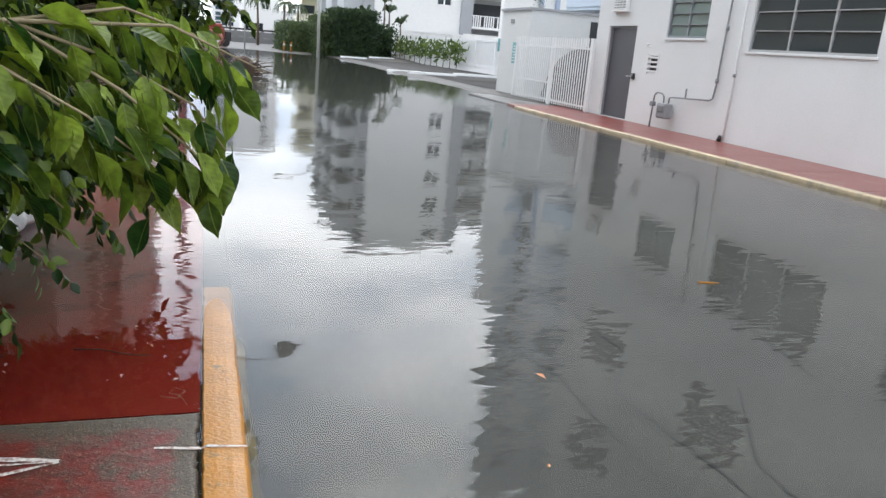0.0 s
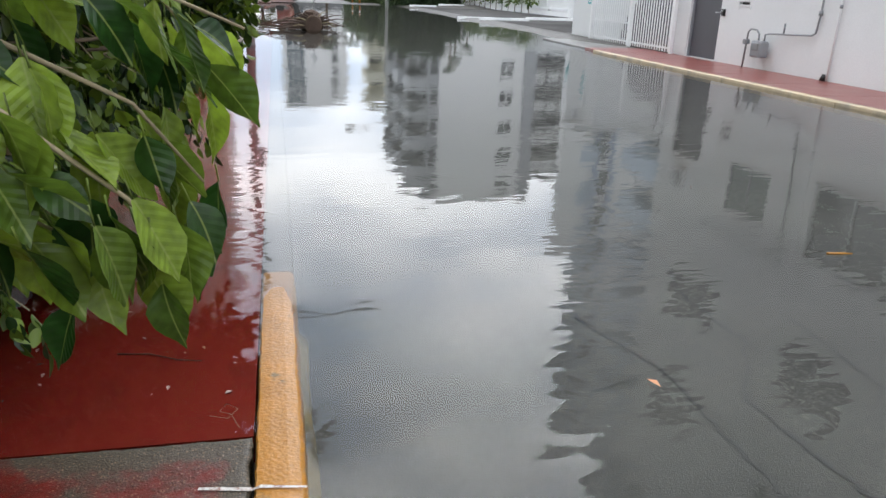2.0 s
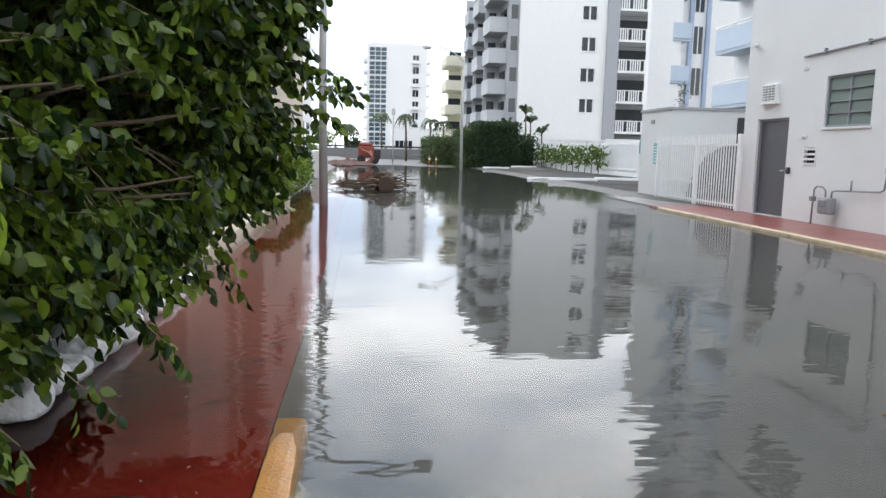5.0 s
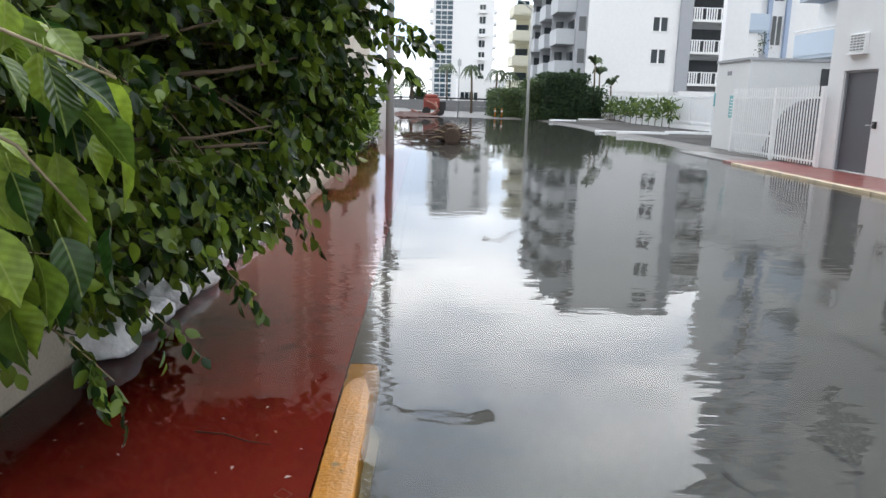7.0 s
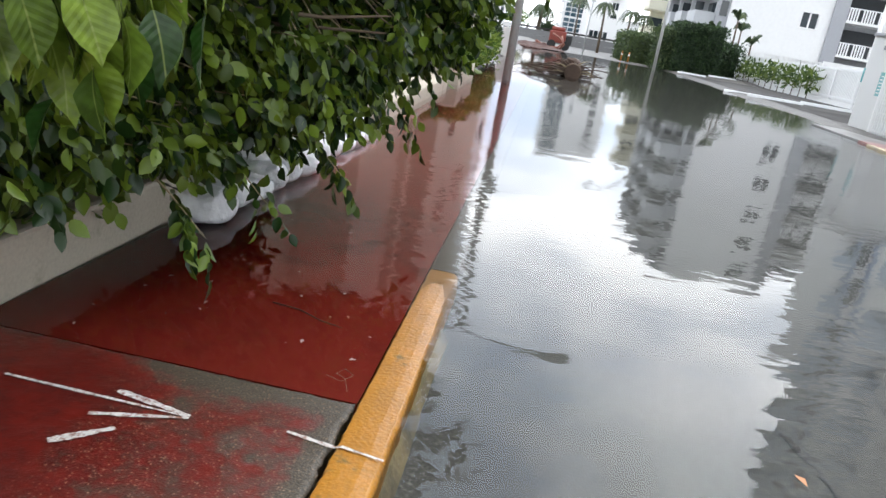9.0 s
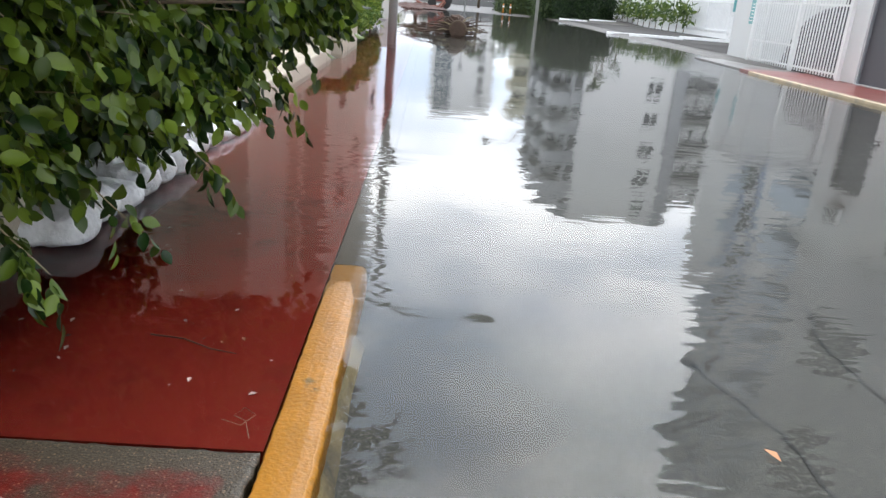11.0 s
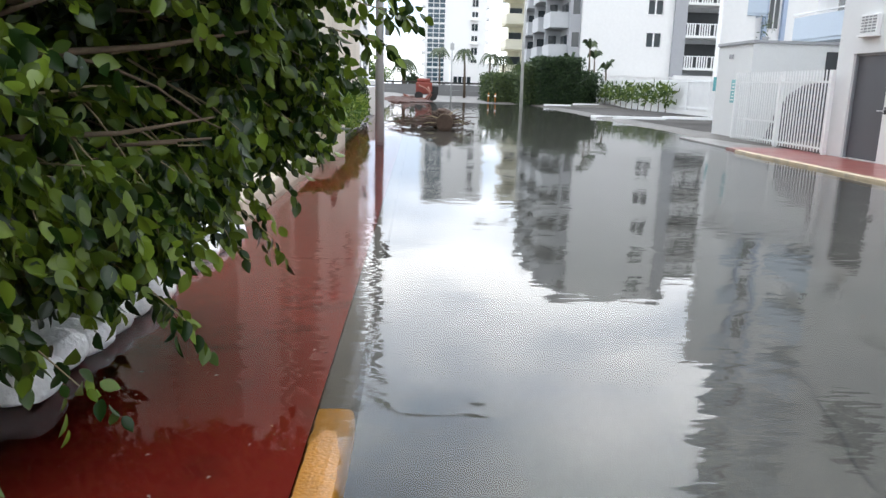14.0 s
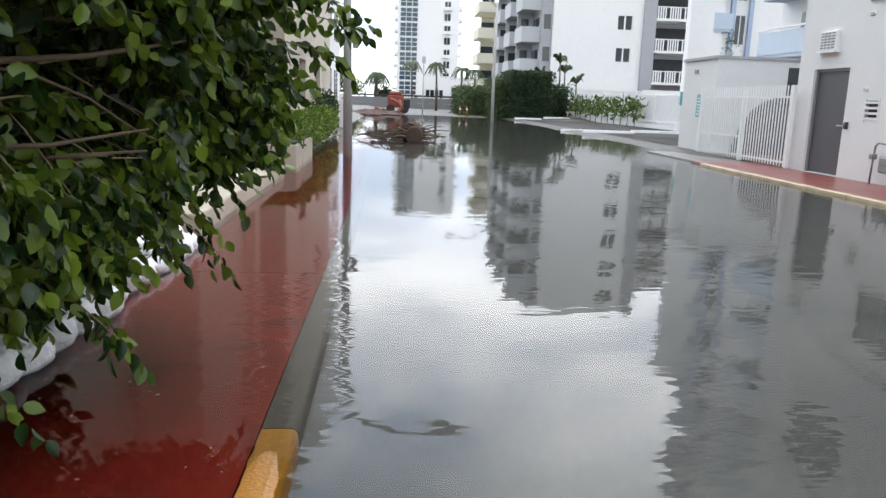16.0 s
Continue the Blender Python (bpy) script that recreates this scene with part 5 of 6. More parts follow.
for k in range(5):
    for j in range(2):
        part("window", boxm(-2.76, -2.72, 37.5 + 4 * j, 39.5 + 4 * j, 1.2 + 2.9 * k, 2.6 + 2.9 * k), GLASS, tall_left)
gatepost = solid("gate_post", boxm(-1.95, -1.5, 33.6, 34.0, -0.1, 1.15, bevel=0.02), WHITE_FAR, "white rendered gate post by the pavement", "post")


def sandbag(x, y, z, turn, length, width, height, seed, tilt=0.0):
    rng = random.Random(seed)
    bm = bmesh.new()
    nu, nv = 28, 26
    rows = []
    for i in range(nu + 1):
        u = -1 + 2 * i / nu
        w = (1 - abs(u) ** 5.0) ** 0.5 if abs(u) < 1 else 0.0
        w = max(w, 0.16 if i == 0 else 0.05)
        ring = []
        for j in range(nv):
            a = 2 * math.pi * j / nv
            ca, sa = math.cos(a), math.sin(a)
            sq = (abs(ca) ** 2.6 + abs(sa) ** 2.6) ** (-1 / 2.6)
            f = 1 + 0.13 * noise.noise((u * 2.5 + seed, ca * 1.5, sa * 1.5 + seed * 0.7)) + 0.06 * noise.noise((u * 6, ca * 4, sa * 4 + seed)) - 0.12 * max(0, 0.25 - abs(noise.noise((u * 3.2 + 9, ca * 2.2, sa * 2.2 + seed * 1.7)))) / 0.25
            zz = sa * sq * w * height / 2 * f
            if zz < 0:
                zz *= 0.8
            ring.append(bm.verts.new((u * length / 2, ca * sq * w * width / 2 * f, zz + height * 0.4)))
        rows.append(ring)
    for a, b in zip(rows, rows[1:]):
        for j in range(nv):
            bm.faces.new((a[j], a[(j + 1) % nv], b[(j + 1) % nv], b[j])).smooth = True
    bm.faces.new(rows[0])
    bm.faces.new(rows[-1])
    bag = thing("sandbag", "white woven plastic sandbag slumped against the low wall", "sandbag", (0, 0, 0), "sandbags along the wall")
    part("sack", bm, BAG, bag)
    tie = tubem([(-length / 2 + 0.01, 0, height * 0.4), (-length / 2 - 0.05, rng.uniform(-0.03, 0.03), height * 0.45)], [0.02, 0.035])
    part("tied_neck", tie, BAG, bag)
    bag.matrix_world = pose(x, y, z, 0, tilt, turn)
    return bag


rnd = random.Random(5)
y = 3.85
k = 0
while y < 7.5:
    sandbag(-1.6 + rnd.uniform(-0.04, 0.04), y, walk_height(y), rnd.uniform(-16, 16), rnd.uniform(0.46, 0.54), rnd.uniform(0.3, 0.36), rnd.uniform(0.17, 0.22), 100 + k)
    if k > 2 and k % 4:
        sandbag(-1.7 + rnd.uniform(-0.05, 0.05), y + 0.12, walk_height(y) + 0.15, rnd.uniform(-18, 18), rnd.uniform(0.44, 0.5), 0.33, rnd.uniform(0.14, 0.17), 200 + k, rnd.uniform(-3, 8))
    y += rnd.uniform(0.27, 0.34)
    k += 1


# ---- the large ficus ----
def curve_at(table, v):
    xs, ys = zip(*table)
    return float(np.interp(v, xs, ys))


MID = ((-1.5, -1.55), (0.0, -1.22), (1.5, -1.08), (2.4, -0.93), (3.2, -0.6), (3.9, -0.32), (4.6, -0.14), (5.1, -0.14), (5.5, -0.42), (5.9, -1.0), (6.2, -1.7))
LOW = ((-1.5, 0.5), (1.0, 0.5), (2.0, 0.52), (2.8, 0.54), (3.5, 0.6), (4.2, 0.83), (4.7, 0.96), (5.2, 1.04), (5.6, 1.12), (6.2, 1.45))


def bush_edge(y, z):
    lo = curve_at(LOW, y)
    t = (z - lo) / 1.1
    x = curve_at(MID, y) + 0.3 * noise.noise((y * 0.75, z * 1.0, 2.0)) + 0.12 * noise.noise((y * 2.7, z * 2.7, 5.0)) - 0.04
    if t < 1:
        x -= 0.42 * (1 - max(t, 0)) ** 1.5
    if z > 2.4:
        x -= 0.15 * (z - 2.4)
    return x


def build_bush():
    rng = np.random.default_rng(11)
    root = thing("ficus_hedge", "large overgrown dark green ficus hedge leaning over the pavement", "tree", (-2.2, 5, 0.2))
    for k in range(7):
        y0 = 0.2 + 0.75 * k + rng.uniform(-0.2, 0.2)
        part("trunk", tubem([(-2.3, y0, 0.1), (-2.25, y0 + 0.1, 0.8), (-2.1, y0 + 0.2, 1.6), (-2.0, y0 + 0.3, 2.8)], [0.07, 0.055, 0.045, 0.02]), BARK, root)
        for j in range(5):
            z0 = 0.7 + 0.42 * j
            y1 = y0 + rng.uniform(-1.2, 1.0)
            xe = bush_edge(max(-1, min(5.2, y1)), z0 + 0.4) - 0.05
            part("limb", tubem([(-2.2, y0 + 0.1, z0), ((-2.2 + xe) / 2, (y0 + y1) / 2, z0 + 0.35 + rng.uniform(-0.1, 0.15)), (xe, y1, z0 + 0.4)], [0.026, 0.016, 0.005], 6), BARK, root)
    places, ways, sizes = [], [], []
    twigs = bmesh.new()

    def spray(tip, d, length, count):
        """A drooping shoot that bears side twigs, thick with hanging leaves towards its tip."""
        start = tip - d * length
        side = d.cross(Vector((0, 0, 1))).normalized()
        tube(twigs, [start - d * 0.1, start + d * length * 0.5 + Vector((0, 0, 0.05 * length)), tip], [0.006, 0.004, 0.002], 4, cap=False)
        for q in range(count):
            t = 0.3 + 0.7 * (q + rng.random()) / count
            base = start + d * length * t + Vector((0, 0, 0.2 * length * t * (1 - t)))
            w = (side * rng.choice((-1, 1)) * rng.uniform(0.3, 0.9) + d * rng.uniform(0.4, 0.9) + Vector((0, 0, rng.uniform(-0.5, 0.15)))).normalized()
            ln = rng.uniform(0.09, 0.2)
            n = int(rng.integers(5, 9))
            for i in range(n):
                u = (i + 0.6) / n
                places.append(base + w * ln * u + Vector((0, 0, -0.05 * u * u)))
                ways.append(Vector(rng.normal(size=3)) * 0.42 + w * 0.5 + Vector((0, 0, -0.7)))
                sizes.append(rng.uniform(0.05, 0.088))

    made = 0
    while made < 1900:
        y = rng.uniform(-1.0, 6.0) if made % 4 else rng.uniform(3.6, 5.6)
        lo = curve_at(LOW, y)
        z = lo + (3.9 - lo) * rng.random() ** 1.35
        deep = rng.exponential(0.17)
        x = bush_edge(y, z) - deep
        if deep > 1.2 or x < -3.0 or (y < 1.5 and z > 0.9 and x > -0.85):
            continue
        if noise.noise((y * 1.1, z * 1.3, 7.0)) > 0.22 and deep < 0.45:
            continue
        # a thin, shaded hollow in the face of the hedge, where bare limbs show
        if ((y - 3.6) / 0.5) ** 2 + ((z - 1.3) / 0.3) ** 2 < 1 and deep < 0.7 and rng.random() < 0.93:
            continue
        d = Vector((rng.uniform(0.35, 1.0), rng.normal() * 0.5 - 0.2, rng.uniform(-0.55, 0.25))).normalized()
        spray(Vector((x, y, z)), d, rng.uniform(0.3, 0.62), int(rng.integers(6, 10)))
        made += 1
    # shoots that reach out over the pavement
    for tip, length in (((0.1, 4.75, 1.64), 0.8), ((0.0, 4.7, 1.5), 0.7), ((0.02, 4.6, 1.74), 0.6), ((-0.56, 4.5, 0.56), 0.45),
                        ((-0.72, 3.6, 0.42), 0.45), ((-0.98, 2.7, 0.3), 0.4), ((-0.9, 3.1, 0.36), 0.4)):
        spray(Vector(tip), Vector((0.8, -0.1, -0.12 if tip[2] > 1 else -0.6)).normalized(), length, 9 if tip[2] > 1 else 5)
    for tip in ((-0.74, 4.3, 0.72), (-0.62, 4.6, 0.7), (-0.82, 4.4, 0.6), (-0.55, 4.75, 0.82), (-0.68, 4.15, 0.62), (-0.9, 4.0, 0.58), (-0.78, 4.9, 0.8)):
        spray(Vector(tip), Vector((0.55, rng.normal() * 0.4, -0.6)).normalized(), 0.36, 3)
    for a, b, c, r in (((-1.6, 3.0, 1.28), (-1.05, 3.35, 1.38), (-0.5, 3.85, 1.5), 0.018), ((-1.6, 2.9, 1.02), (-1.1, 3.25, 1.12), (-0.6, 3.65, 1.18), 0.015), ((-1.05, 3.35, 1.38), (-0.78, 3.6, 1.28), (-0.55, 3.95, 1.08), 0.007),
                       ((-1.7, 3.2, 1.48), (-1.1, 3.2, 1.52), (-0.7, 3.2, 1.6), 0.014)):
        part("limb", tubem([a, ((Vector(a) + Vector(b)) / 2 + Vector((0, 0, 0.025))), b, ((Vector(b) + Vector(c)) / 2 - Vector((0, 0.02, 0.02))), c], [r, r * 0.9, r * 0.75, r * 0.55, r * 0.25], 7), BARK, root, "bare brown limb")
    for k in range(46):
        z = 0.94 + 0.62 * rng.random()
        d = Vector((rng.uniform(0.4, 1.0), rng.normal() * 0.4 - 0.2, rng.uniform(-0.5, 0.1))).normalized()
        spray(Vector((-0.68 + 0.2 * (z - 0.8) + rng.uniform(0, 0.24), rng.uniform(4.6, 5.3), z)), d, rng.uniform(0.3, 0.5), 8)
    leaf_cards("crown", places, ways, sizes, LEAF, 0.6, root, seed=12, fine=True)
    tagged(part("brushwood", twigs, TWIG, root), kind="stuff")
    n = 42000
    p = np.empty((n, 3))
    p[:, 1] = rng.uniform(-1.0, 5.4, n)
    p[:, 2] = 0.22 + 3.68 * rng.random(n) ** 1.25
    p[:, 0] = [bush_edge(b, c) - rng.uniform(0.45, 1.5) for b, c in zip(p[:, 1], p[:, 2])]
    keep = (p[:, 0] > -2.95) & ((p[:, 2] > [curve_at(LOW, b) + 0.1 for b in p[:, 1]]) | (p[:, 0] < -1.62))
    p = p[keep]
    leaf_cards("inner_leaves", p, rng.normal(size=p.shape) + (0.2, 0, -0.4), rng.uniform(0.08, 0.13, len(p)), LEAF, 0.55, root, seed=13)


build_bush()


def leaf_blade(seed, length=0.075, width=0.04):
    """One broad leaf with a raised fold, a drawn-out tip and a stalk."""
    rng = random.Random(seed)
    bm = bmesh.new()
    rows = []
    outline = (0.08, 0.5, 0.82, 0.98, 1.0, 0.9, 0.66, 0.25, 0.03)
    curl = rng.uniform(0.05, 0.55)
    sway = rng.uniform(-0.12, 0.12)
    phase = rng.uniform(0, 6.28)
    for i, w in enumerate(outline):
        t = i / 8
        x = length * t
        zc = -curl * length * t * t
        half = w * width / 2
        lift = half * rng.uniform(0.25, 0.4)
        rows.append([bm.verts.new(c) for c in ((x, half * c + sway * length * t * t, zc + lift * abs(c) ** 0.8 + 0.035 * width * math.sin(9 * t + phase + c) * abs(c)) for c in (-1, -0.55, 0, 0.55, 1))])
    for a, b in zip(rows, rows[1:]):
        for j in range(4):
            bm.faces.new((a[j], a[j + 1], b[j + 1], b[j])).smooth = True
    tube(bm, [(-0.016, 0, 0.004), (0, 0, 0)], 0.0009, 4)
    return mesh_of("leaf", bm, LEAF_NEAR)


def build_near_branch():
    rng = random.Random(21)
    root = thing("ficus_branch", "near ficus branch with large bright green leaves", "branch", (-1.0, 0.8, 1.3))
    blades = [leaf_blade(400 + k, 0.05 + 0.0055 * k, 0.03 + 0.0036 * k) for k in range(6)]
    twigs = [
        [(-1.3, 0.75, 1.32), (-0.8, 0.74, 1.38), (-0.5, 0.75, 1.37), (-0.3, 0.78, 1.38), (-0.17, 0.8, 1.33)],
        [(-0.62, 0.74, 1.375), (-0.48, 0.72, 1.3), (-0.38, 0.73, 1.22), (-0.31, 0.75, 1.17)],
        [(-0.5, 0.75, 1.37), (-0.36, 0.72, 1.29), (-0.27, 0.73, 1.21), (-0.245, 0.74, 1.165)],
        [(-0.8, 0.74, 1.38), (-0.7, 0.76, 1.24), (-0.62, 0.78, 1.15), (-0.56, 0.8, 1.1)],
        [(-0.9, 0.74, 1.37), (-0.6, 0.86, 1.45), (-0.36, 0.92, 1.46), (-0.2, 0.95, 1.42)],
        [(-1.0, 0.74, 1.36), (-0.75, 0.9, 1.3), (-0.55, 0.98, 1.22), (-0.42, 1.0, 1.12)],
        [(-0.6, 0.86, 1.45), (-0.45, 0.88, 1.53), (-0.3, 0.9, 1.55)],
        [(-0.75, 0.74, 1.36), (-0.6, 0.7, 1.28), (-0.5, 0.7, 1.2), (-0.44, 0.72, 1.13)],
        [(-0.62, 0.74, 1.375), (-0.46, 0.8, 1.33), (-0.36, 0.83, 1.25), (-0.3, 0.84, 1.12)],
        [(-0.7, 0.74, 1.38), (-0.52, 0.68, 1.33), (-0.4, 0.68, 1.26), (-0.33, 0.7, 1.2)],
        [(-0.5, 0.75, 1.37), (-0.32, 0.86, 1.4), (-0.2, 0.9, 1.37), (-0.14, 0.92, 1.3)],
        [(-1.0, 0.74, 1.36), (-0.85, 0.78, 1.22), (-0.74, 0.8, 1.1), (-0.68, 0.82, 1.02)],
        [(-1.2, 0.7, 1.34), (-0.95, 0.62, 1.25), (-0.8, 0.62, 1.12), (-0.74, 0.62, 1.02)],
        [(-0.95, 0.8, 1.36), (-0.62, 1.02, 1.36), (-0.38, 1.08, 1.32), (-0.22, 1.1, 1.24)],
        [(-1.1, 0.9, 1.34), (-0.8, 1.15, 1.28), (-0.6, 1.2, 1.18), (-0.5, 1.22, 1.05)],
        [(-0.5, 0.75, 1.37), (-0.38, 0.78, 1.33), (-0.26, 0.8, 1.27), (-0.2, 0.82, 1.2)],
        [(-1.1, 0.74, 1.34), (-0.8, 0.8, 1.52), (-0.5, 0.84, 1.6), (-0.34, 0.85, 1.62)],
    ]
    for n, pts in enumerate(twigs):
        pts = [(x + 0.02 - 0.6 * max(0.0, y - 0.78), y, z) for x, y, z in pts]
        r = 0.0055 if n == 0 else 0.003
        part("stem", tubem(pts, [r - (r - 0.0012) * i / (len(pts) - 1) for i in range(len(pts))], 7), TWIG, root)
        total = [Vector(p) for p in pts]
        steps = 40 if n == 0 else 32
        for i in range(steps):
            t = (i + 0.7) / steps * (len(total) - 1)
            k = min(int(t), len(total) - 2)
            p = total[k].lerp(total[k + 1], t - k)
            d = (total[k + 1] - total[k]).normalized()
            p = p + Vector((rng.uniform(-0.03, 0.012), rng.uniform(-0.05, 0.05), rng.uniform(-0.035, 0.02)))
            way = (d * rng.uniform(0.2, 0.8) + Vector((rng.uniform(-0.4, 0.5), rng.uniform(-0.5, 0.5), rng.uniform(-1.0, -0.1)))).normalized()
            m = way.to_track_quat("X", "Z").to_matrix().to_4x4() @ Matrix.Rotation(rng.uniform(-0.9, 0.9), 4, "X")
            leaf = new("leaf", blades[(i + n) % 6])
            leaf.parent = root
            leaf.matrix_parent_inverse = root.matrix_world.inverted()
            leaf.matrix_basis = Matrix.Translation(p) @ m


build_near_branch()


def shrub(x0, x1, y0, y1, z0, h, n, seed, mat, label):
    rng = np.random.default_rng(seed)
    root = thing("shrub", label, "shrub", ((x0 + x1) / 2, (y0 + y1) / 2, z0))
    p = rng.random((n, 3)) * (x1 - x0, y1 - y0, 1) + (x0, y0, 0)
    lift = np.array([0.45 + 0.55 * noise.noise((a * 1.7, b * 1.3, seed)) + 0.25 for a, b in p[:, :2]])
    p[:, 2] = z0 + np.clip(lift, 0.25, 1.1) * h * rng.random(n) ** 0.5
    leaf_cards("foliage", p, rng.normal(size=(n, 3)) + (0.3, -0.2, 0.3), rng.uniform(0.07, 0.16, n), mat, 0.45, root, seed=seed)
    for k in range(7):
        a, b = rng.uniform(x0, x1), rng.uniform(y0, y1)
        part("stem", tubem([(a, b, z0 - 0.1), (a + 0.05, b, z0 + h * 0.6)], [0.015, 0.005], 5), BARK, root)


shrub(-2.1, -1.4, 14.7, 17.3, 0.4, 0.5, 1800, 81, LEAF_SHRUB, "yellow-green shrub in the concrete planter")
shrub(-2.6, -1.35, 18.2, 24.5, 0.1, 0.95, 5200, 82, LEAF_SHRUB, "ragged yellow-green shrubs by the pavement")
shrub(-2.7, -1.9, 25, 33, 0.1, 1.5, 4000, 83, LEAF_HEDGE, "dark green shrubs before the far house")

# ---- storm debris, pump, car ----
debris = thing("uprooted_stump", "dark uprooted root ball with broken branches lying in flood water", "debris", (0.8, 25, 0))
bm = bmesh.new()
bmesh.ops.create_icosphere(bm, subdivisions=3, radius=0.36, matrix=Matrix.Translation((0.95, 25.0, 0.22)))
for v in bm.verts:
    v.co += (v.co - Vector((0.95, 25, 0.22))).normalized() * 0.12 * noise.noise(v.co * 5)
part("root_ball", bm, ROOT, debris)
part("log", tubem([(0.98, 24.5, 0.16), (1.03, 24.8, 0.2), (1.12, 25.5, 0.26)], [0.27, 0.28, 0.22], 18), ROOT, debris, "short sawn log")
part("cut_rim", tubem([(0.977, 24.485, 0.158), (0.98, 24.505, 0.16)], [0.262, 0.275], 18), BARK, debris, "pale broken bark round the cut end")
part("cut_face", tubem([(0.975, 24.472, 0.157), (0.977, 24.49, 0.158)], [0.235, 0.245], 18), ROOT, debris, "dark sawn end of the log")
pale = random.Random(15)
for k in range(16):
    a = pale.uniform(-0.2, 3.4)
    p0 = Vector((1.0 + 0.24 * math.cos(a), 24.6, 0.18 + 0.24 * math.sin(a)))
    reach = pale.uniform(0.25, 0.8)
    p2 = p0 + Vector((math.cos(a) * reach * 1.3, pale.uniform(-0.2, 0.3), abs(math.sin(a)) * reach * 0.45 - 0.05))
    part("broken_root", tubem([p0, (p0 + p2) / 2 + Vector((0, 0, 0.05)), p2], [0.026, 0.017, 0.006], 5), ROOT if k % 3 else TWIG, debris, "broken root")
rnd = random.Random(9)
for k in range(60):
    a = rnd.uniform(2.5, 3.8) if k % 3 else rnd.uniform(-0.7, 0.7)
    r = rnd.uniform(0.6, 1.9) if k % 3 else rnd.uniform(0.4, 1.1)
    p0 = Vector((0.9 + rnd.uniform(-0.2, 0.2), 25 + rnd.uniform(-0.2, 0.3), rnd.uniform(0.05, 0.4)))
    p1 = p0 + Vector((math.cos(a) * r * 0.5, rnd.uniform(-0.5, 0.5), rnd.uniform(-0.12, 0.1)))
    p2 = p0 + Vector((math.cos(a) * r, rnd.uniform(-0.8, 0.8), -p0.z - 0.03 + rnd.uniform(0, 0.25)))
    part("branch", tubem([p0, p1, p2], [0.032, 0.02, 0.008], 5), ROOT, debris)

pump = thing("pump_machine", "orange-red pump machine with coiled hoses at the street end", "machine", (0.6, 62, 0))
part("body", boxm(-0.05, 1.25, 61.6, 63.0, 0.55, 1.45, bevel=0.08), MACHINE, pump)
part("hood", boxm(0.05, 1.1, 61.7, 62.9, 1.452, 1.75, bevel=0.1), MACHINE, pump)
part("engine", boxm(1.26, 1.75, 61.7, 62.6, 0.5, 1.2, bevel=0.05), BLACK, pump, "black engine block")
for x in (0.2, 1.3):
    part("wheel", tubem([(x, 61.45, 0.4), (x, 61.65, 0.4)], 0.34, 16), RUBBER, pump, "black rubber tyre")
part("hose", tubem([(0.9, 61.3, 1.1), (1.1, 61.0, 0.6), (0.7, 60.8, 0.2), (-0.2, 60.7, 0.15), (-1.0, 60.8, 0.5)], 0.09), HOSE, pump, "orange hose")
part("hose", tubem([(0.2, 61.4, 1.2), (0.7, 61.1, 1.0), (1.2, 61.1, 0.5), (0.9, 61.0, 0.12)], 0.08), HOSE, pump, "orange hose")
pile = bmesh.new()
bmesh.ops.create_grid(pile, x_segments=40, y_segments=24, size=1, matrix=Matrix.LocRotScale((-0.9, 61.5, 0.04), None, (2.2, 4.0, 1)))
for v in pile.verts:
    q = max(0.0, 1 - ((v.co.x + 0.9) / 2.2) ** 2) * max(0.0, 1 - ((v.co.y - 61.5) / 4.0) ** 2)
    v.co.z += q * (0.25 + 0.3 * noise.noise(v.co * 1.6))
solid("dirt_heap", pile, RED_DIRT, "low heap of red-brown mud and rubble", "dirt", "stuff")
far_stones = random.Random(17)
for k in range(12):
    x, y = far_stones.uniform(-1.9, 1.6), far_stones.uniform(47, 58)
    bm = bmesh.new()
    bmesh.ops.create_icosphere(bm, subdivisions=2, radius=far_stones.uniform(0.1, 0.26), matrix=Matrix.LocRotScale((x, y, 0.0), None, (1.4, 1.4, 0.6)))
    for v in bm.verts:
        v.co += v.normal * 0.06 * noise.noise(v.co * 6)
    if x < -0.4:
        solid("rubble", bm, RED_DIRT, "lump of reddish rubble in shallow water", "rubble", group="rubble lumps")
    else:
        bm.free()


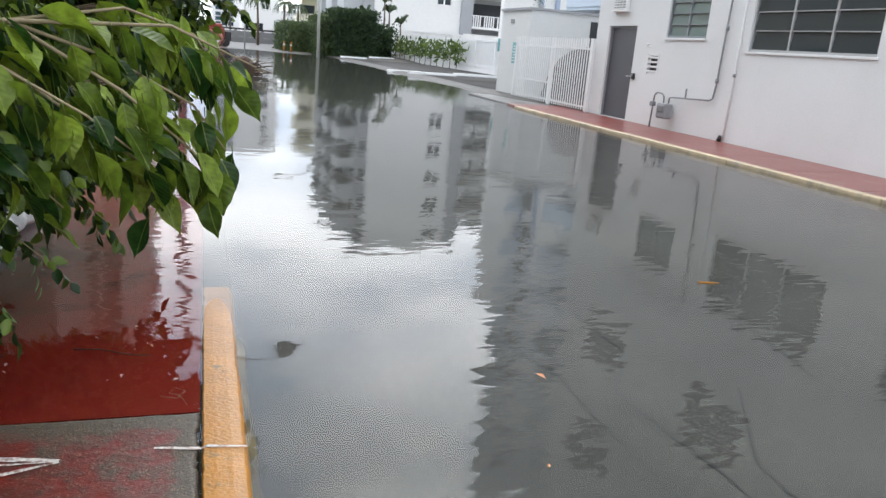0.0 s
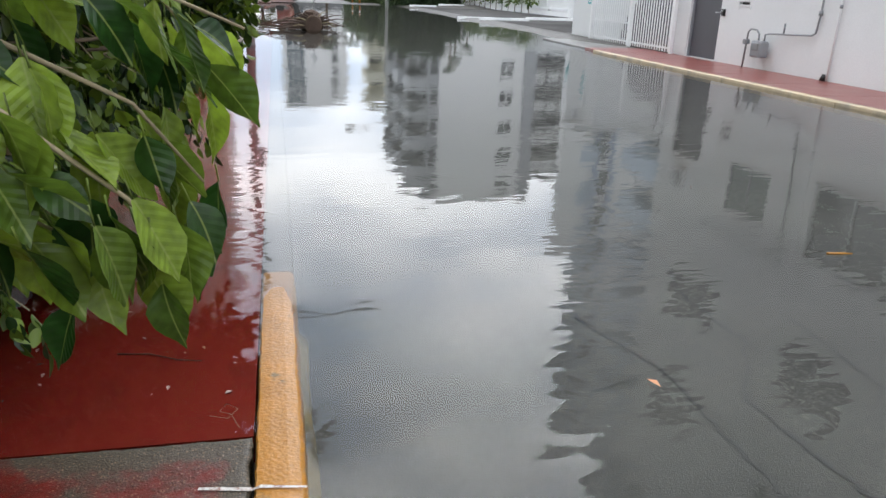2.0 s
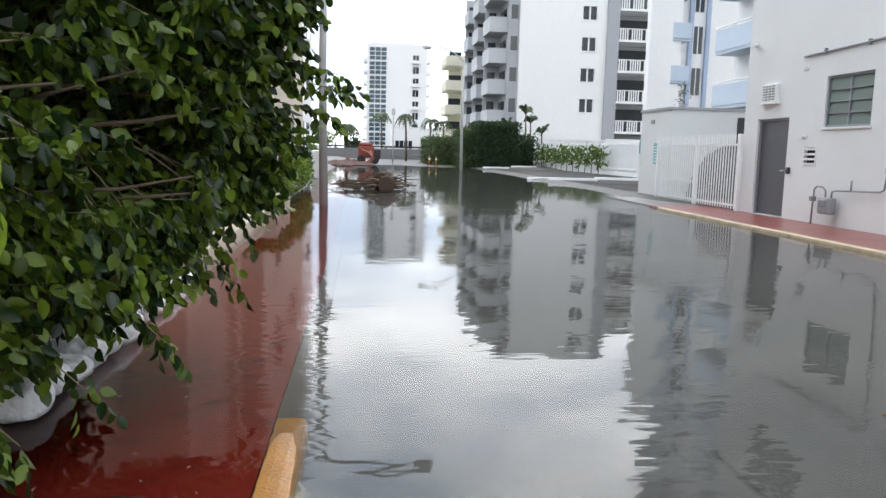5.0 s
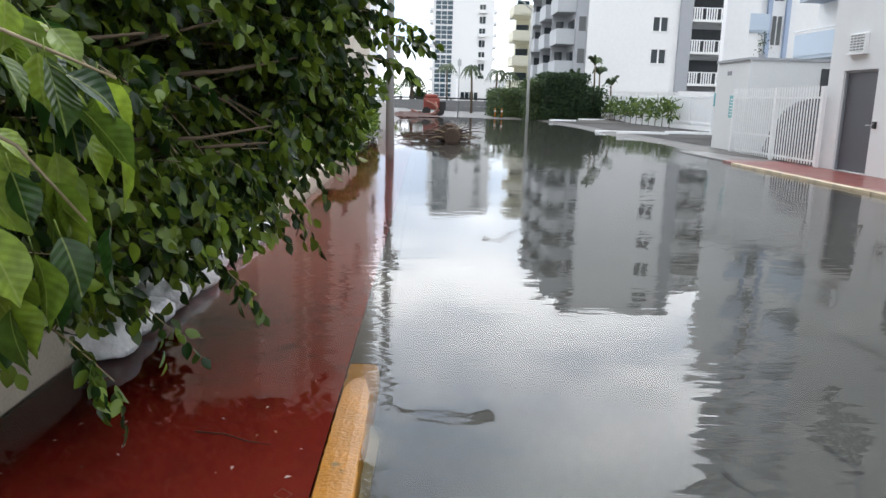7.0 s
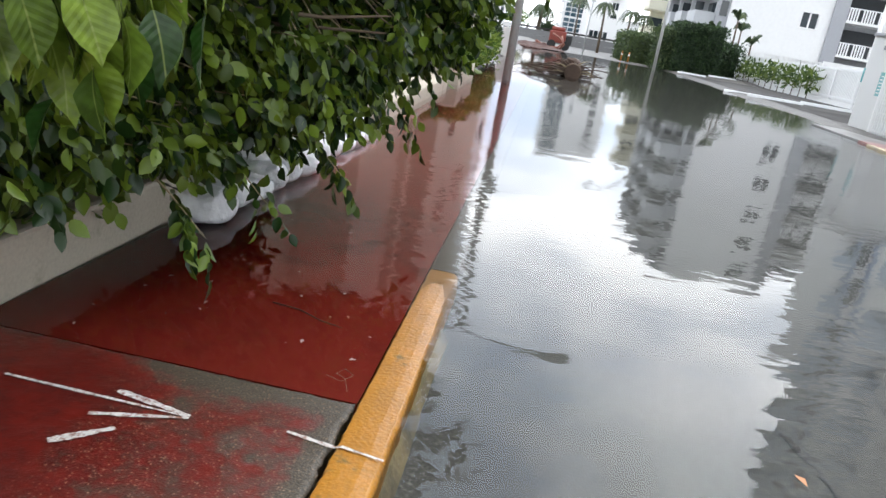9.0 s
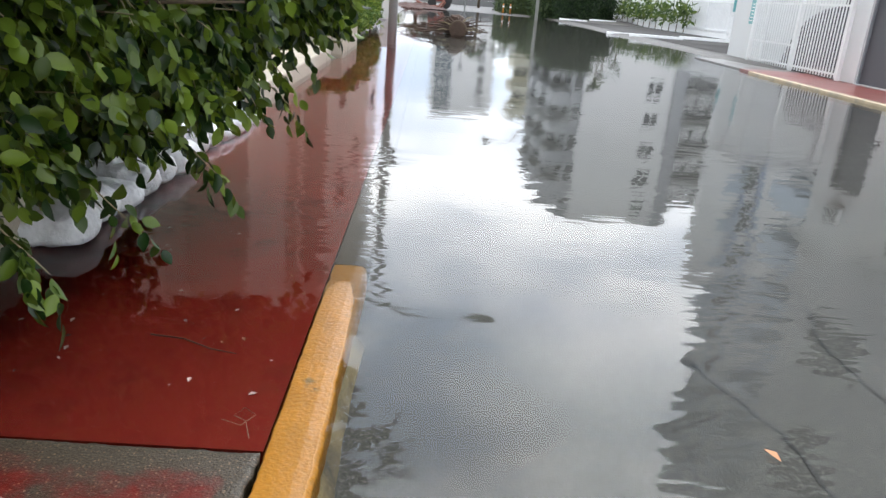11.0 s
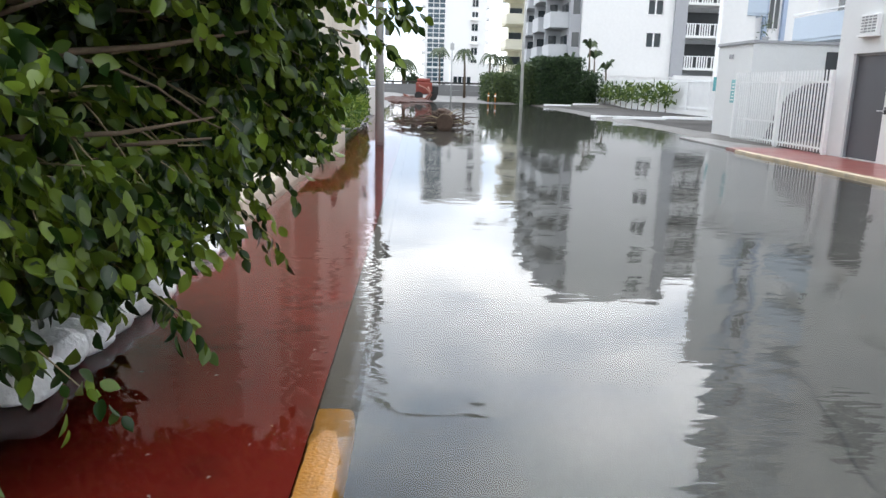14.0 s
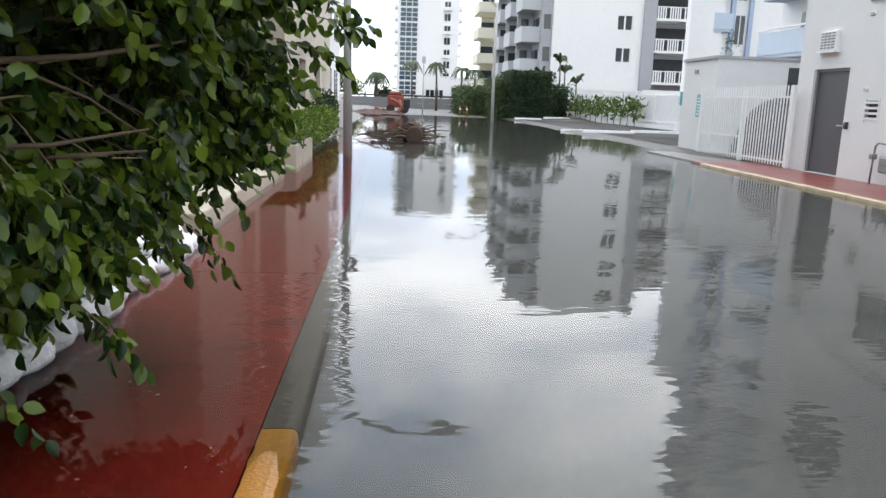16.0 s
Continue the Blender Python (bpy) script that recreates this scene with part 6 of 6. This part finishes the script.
def car(x, y, turn):
    c = thing("car", "silver parked car standing beyond the planting", "car")
    bm = bmesh.new()
    side = [(-2.1, 0.35), (2.1, 0.35), (2.15, 0.75), (1.3, 0.95), (0.7, 1.42), (-1.1, 1.45), (-1.9, 1.0), (-2.15, 0.8)]
    a = [bm.verts.new((u, -0.85, w)) for u, w in side]
    b = [bm.verts.new((u, 0.85, w)) for u, w in side]
    bm.faces.new(a)
    bm.faces.new(b)
    for k in range(8):
        bm.faces.new((a[k], a[(k + 1) % 8], b[(k + 1) % 8], b[k]))
    bmesh.ops.bevel(bm, geom=list(bm.edges), offset=0.07, segments=2, affect="EDGES")
    part("body", bm, CAR_PAINT, c)
    for s in (-1, 1):
        part("side_window", boxm(-1.2, 0.8, s * 0.86 - 0.01, s * 0.86 + 0.01, 0.98, 1.32, bevel=0.005), GLASS, c)
        for u in (-1.3, 1.35):
            w = part("wheel", tubem([(u, s * 0.72, 0.33), (u, s * 0.9, 0.33)], 0.33, 18), RUBBER, c)
            part("rim", tubem([(u, s * 0.9, 0.33), (u, s * 0.915, 0.33)], 0.2, 14), ALU, w)
    bm = boxm(-0.02, 0.02, -0.7, 0.7, -0.26, 0.26)
    bmesh.ops.rotate(bm, verts=bm.verts, matrix=Matrix.Rotation(radians(-52), 3, "Y"))
    bmesh.ops.translate(bm, verts=bm.verts, vec=(1.03, 0, 1.2))
    part("windscreen", bm, GLASS, c)
    for s in (-1, 1):
        part("headlight", boxm(2.1, 2.17, s * 0.62 - 0.18, s * 0.62 + 0.18, 0.62, 0.76, bevel=0.01), ALU, c)
    c.matrix_world = pose(x, y, 0.08, 0, 0, turn)


car(-3.6, 57, -82)

solid("loose_tendril", tubem([(-0.3, 2.33, 0.012), (-0.33, 2.42, 0.01), (-0.37, 2.45, 0.006), (-0.35, 2.5, 0.004), (-0.31, 2.46, 0.006), (-0.34, 2.4, 0.007), (-0.4, 2.43, 0.004)], 0.0007, 5), TWIG,
      "thin pale plant tendril lying on the red pavement", "twig")
solid("fallen_twig", tubem([(-0.78, 2.95, -0.004), (-0.66, 2.93, -0.002), (-0.55, 2.87, -0.004), (-0.46, 2.85, -0.006)], [0.003, 0.0025, 0.002, 0.001], 5), BARK, "thin dark twig in shallow water on the pavement", "twig")

# ---- fallen leaves ----
def litter_mesh(name, mat, length):
    bm = bmesh.new()
    v = [bm.verts.new(p) for p in ((0, 0, 0.001), (length * 0.45, length * 0.24, 0.006), (length, 0, 0.002), (length * 0.5, -length * 0.22, 0.005), (length * 0.5, 0, 0.001))]
    for q in ((0, 1, 4), (1, 2, 4), (2, 3, 4), (3, 0, 4)):
        bm.faces.new([v[k] for k in q])
    return mesh_of(name, bm, mat)


litter = (litter_mesh("fallen_leaf", PETAL, 0.034), litter_mesh("fallen_leaf", DEAD_LEAF, 0.03), litter_mesh("fallen_leaf", ROOT, 0.028))
rnd = random.Random(33)
for k in range(75):
    x, y = rnd.uniform(-1.45, -0.3), 1.5 + 3.4 * rnd.random() ** 1.3
    ob = new("fallen_leaf", litter[rnd.choice((0, 0, 0, 1, 2, 2))])
    ob.matrix_world = pose(x, y, walk_height(y) + 0.003, rnd.uniform(-8, 8), rnd.uniform(-8, 8), rnd.uniform(0, 360)) @ Matrix.Scale(rnd.uniform(0.35, 1.0), 4)
    tagged(ob, "small fallen leaf lying on the red pavement", "leaf", "fallen leaves on the pavement")
for x, y, s, m in ((1.2, 2.38, 2.2, 1), (2.07, 2.18, 0.9, 2), (3.3, 3.0, 0.8, 0), (2.4, 4.1, 0.9, 2), (0.9, 1.7, 0.9, 1), (2.9, 5.2, 1.0, 0), (3.6, 4.2, 0.9, 2)):
    ob = new("floating_leaf", litter[m])
    ob.matrix_world = pose(x, y, 0.003, 0, 0, 40 * x * y) @ Matrix.Scale(s, 4)
    tagged(ob, "brown leaf floating on the flood water", "leaf", "leaves on the water")
stick = solid("floating_stick", tubem([(2.9, 3.67, 0.003), (2.98, 3.655, 0.005), (3.05, 3.65, 0.003)], [0.007, 0.0065, 0.004], 7), YELLOW, "short yellow stick floating on the water", "stick")
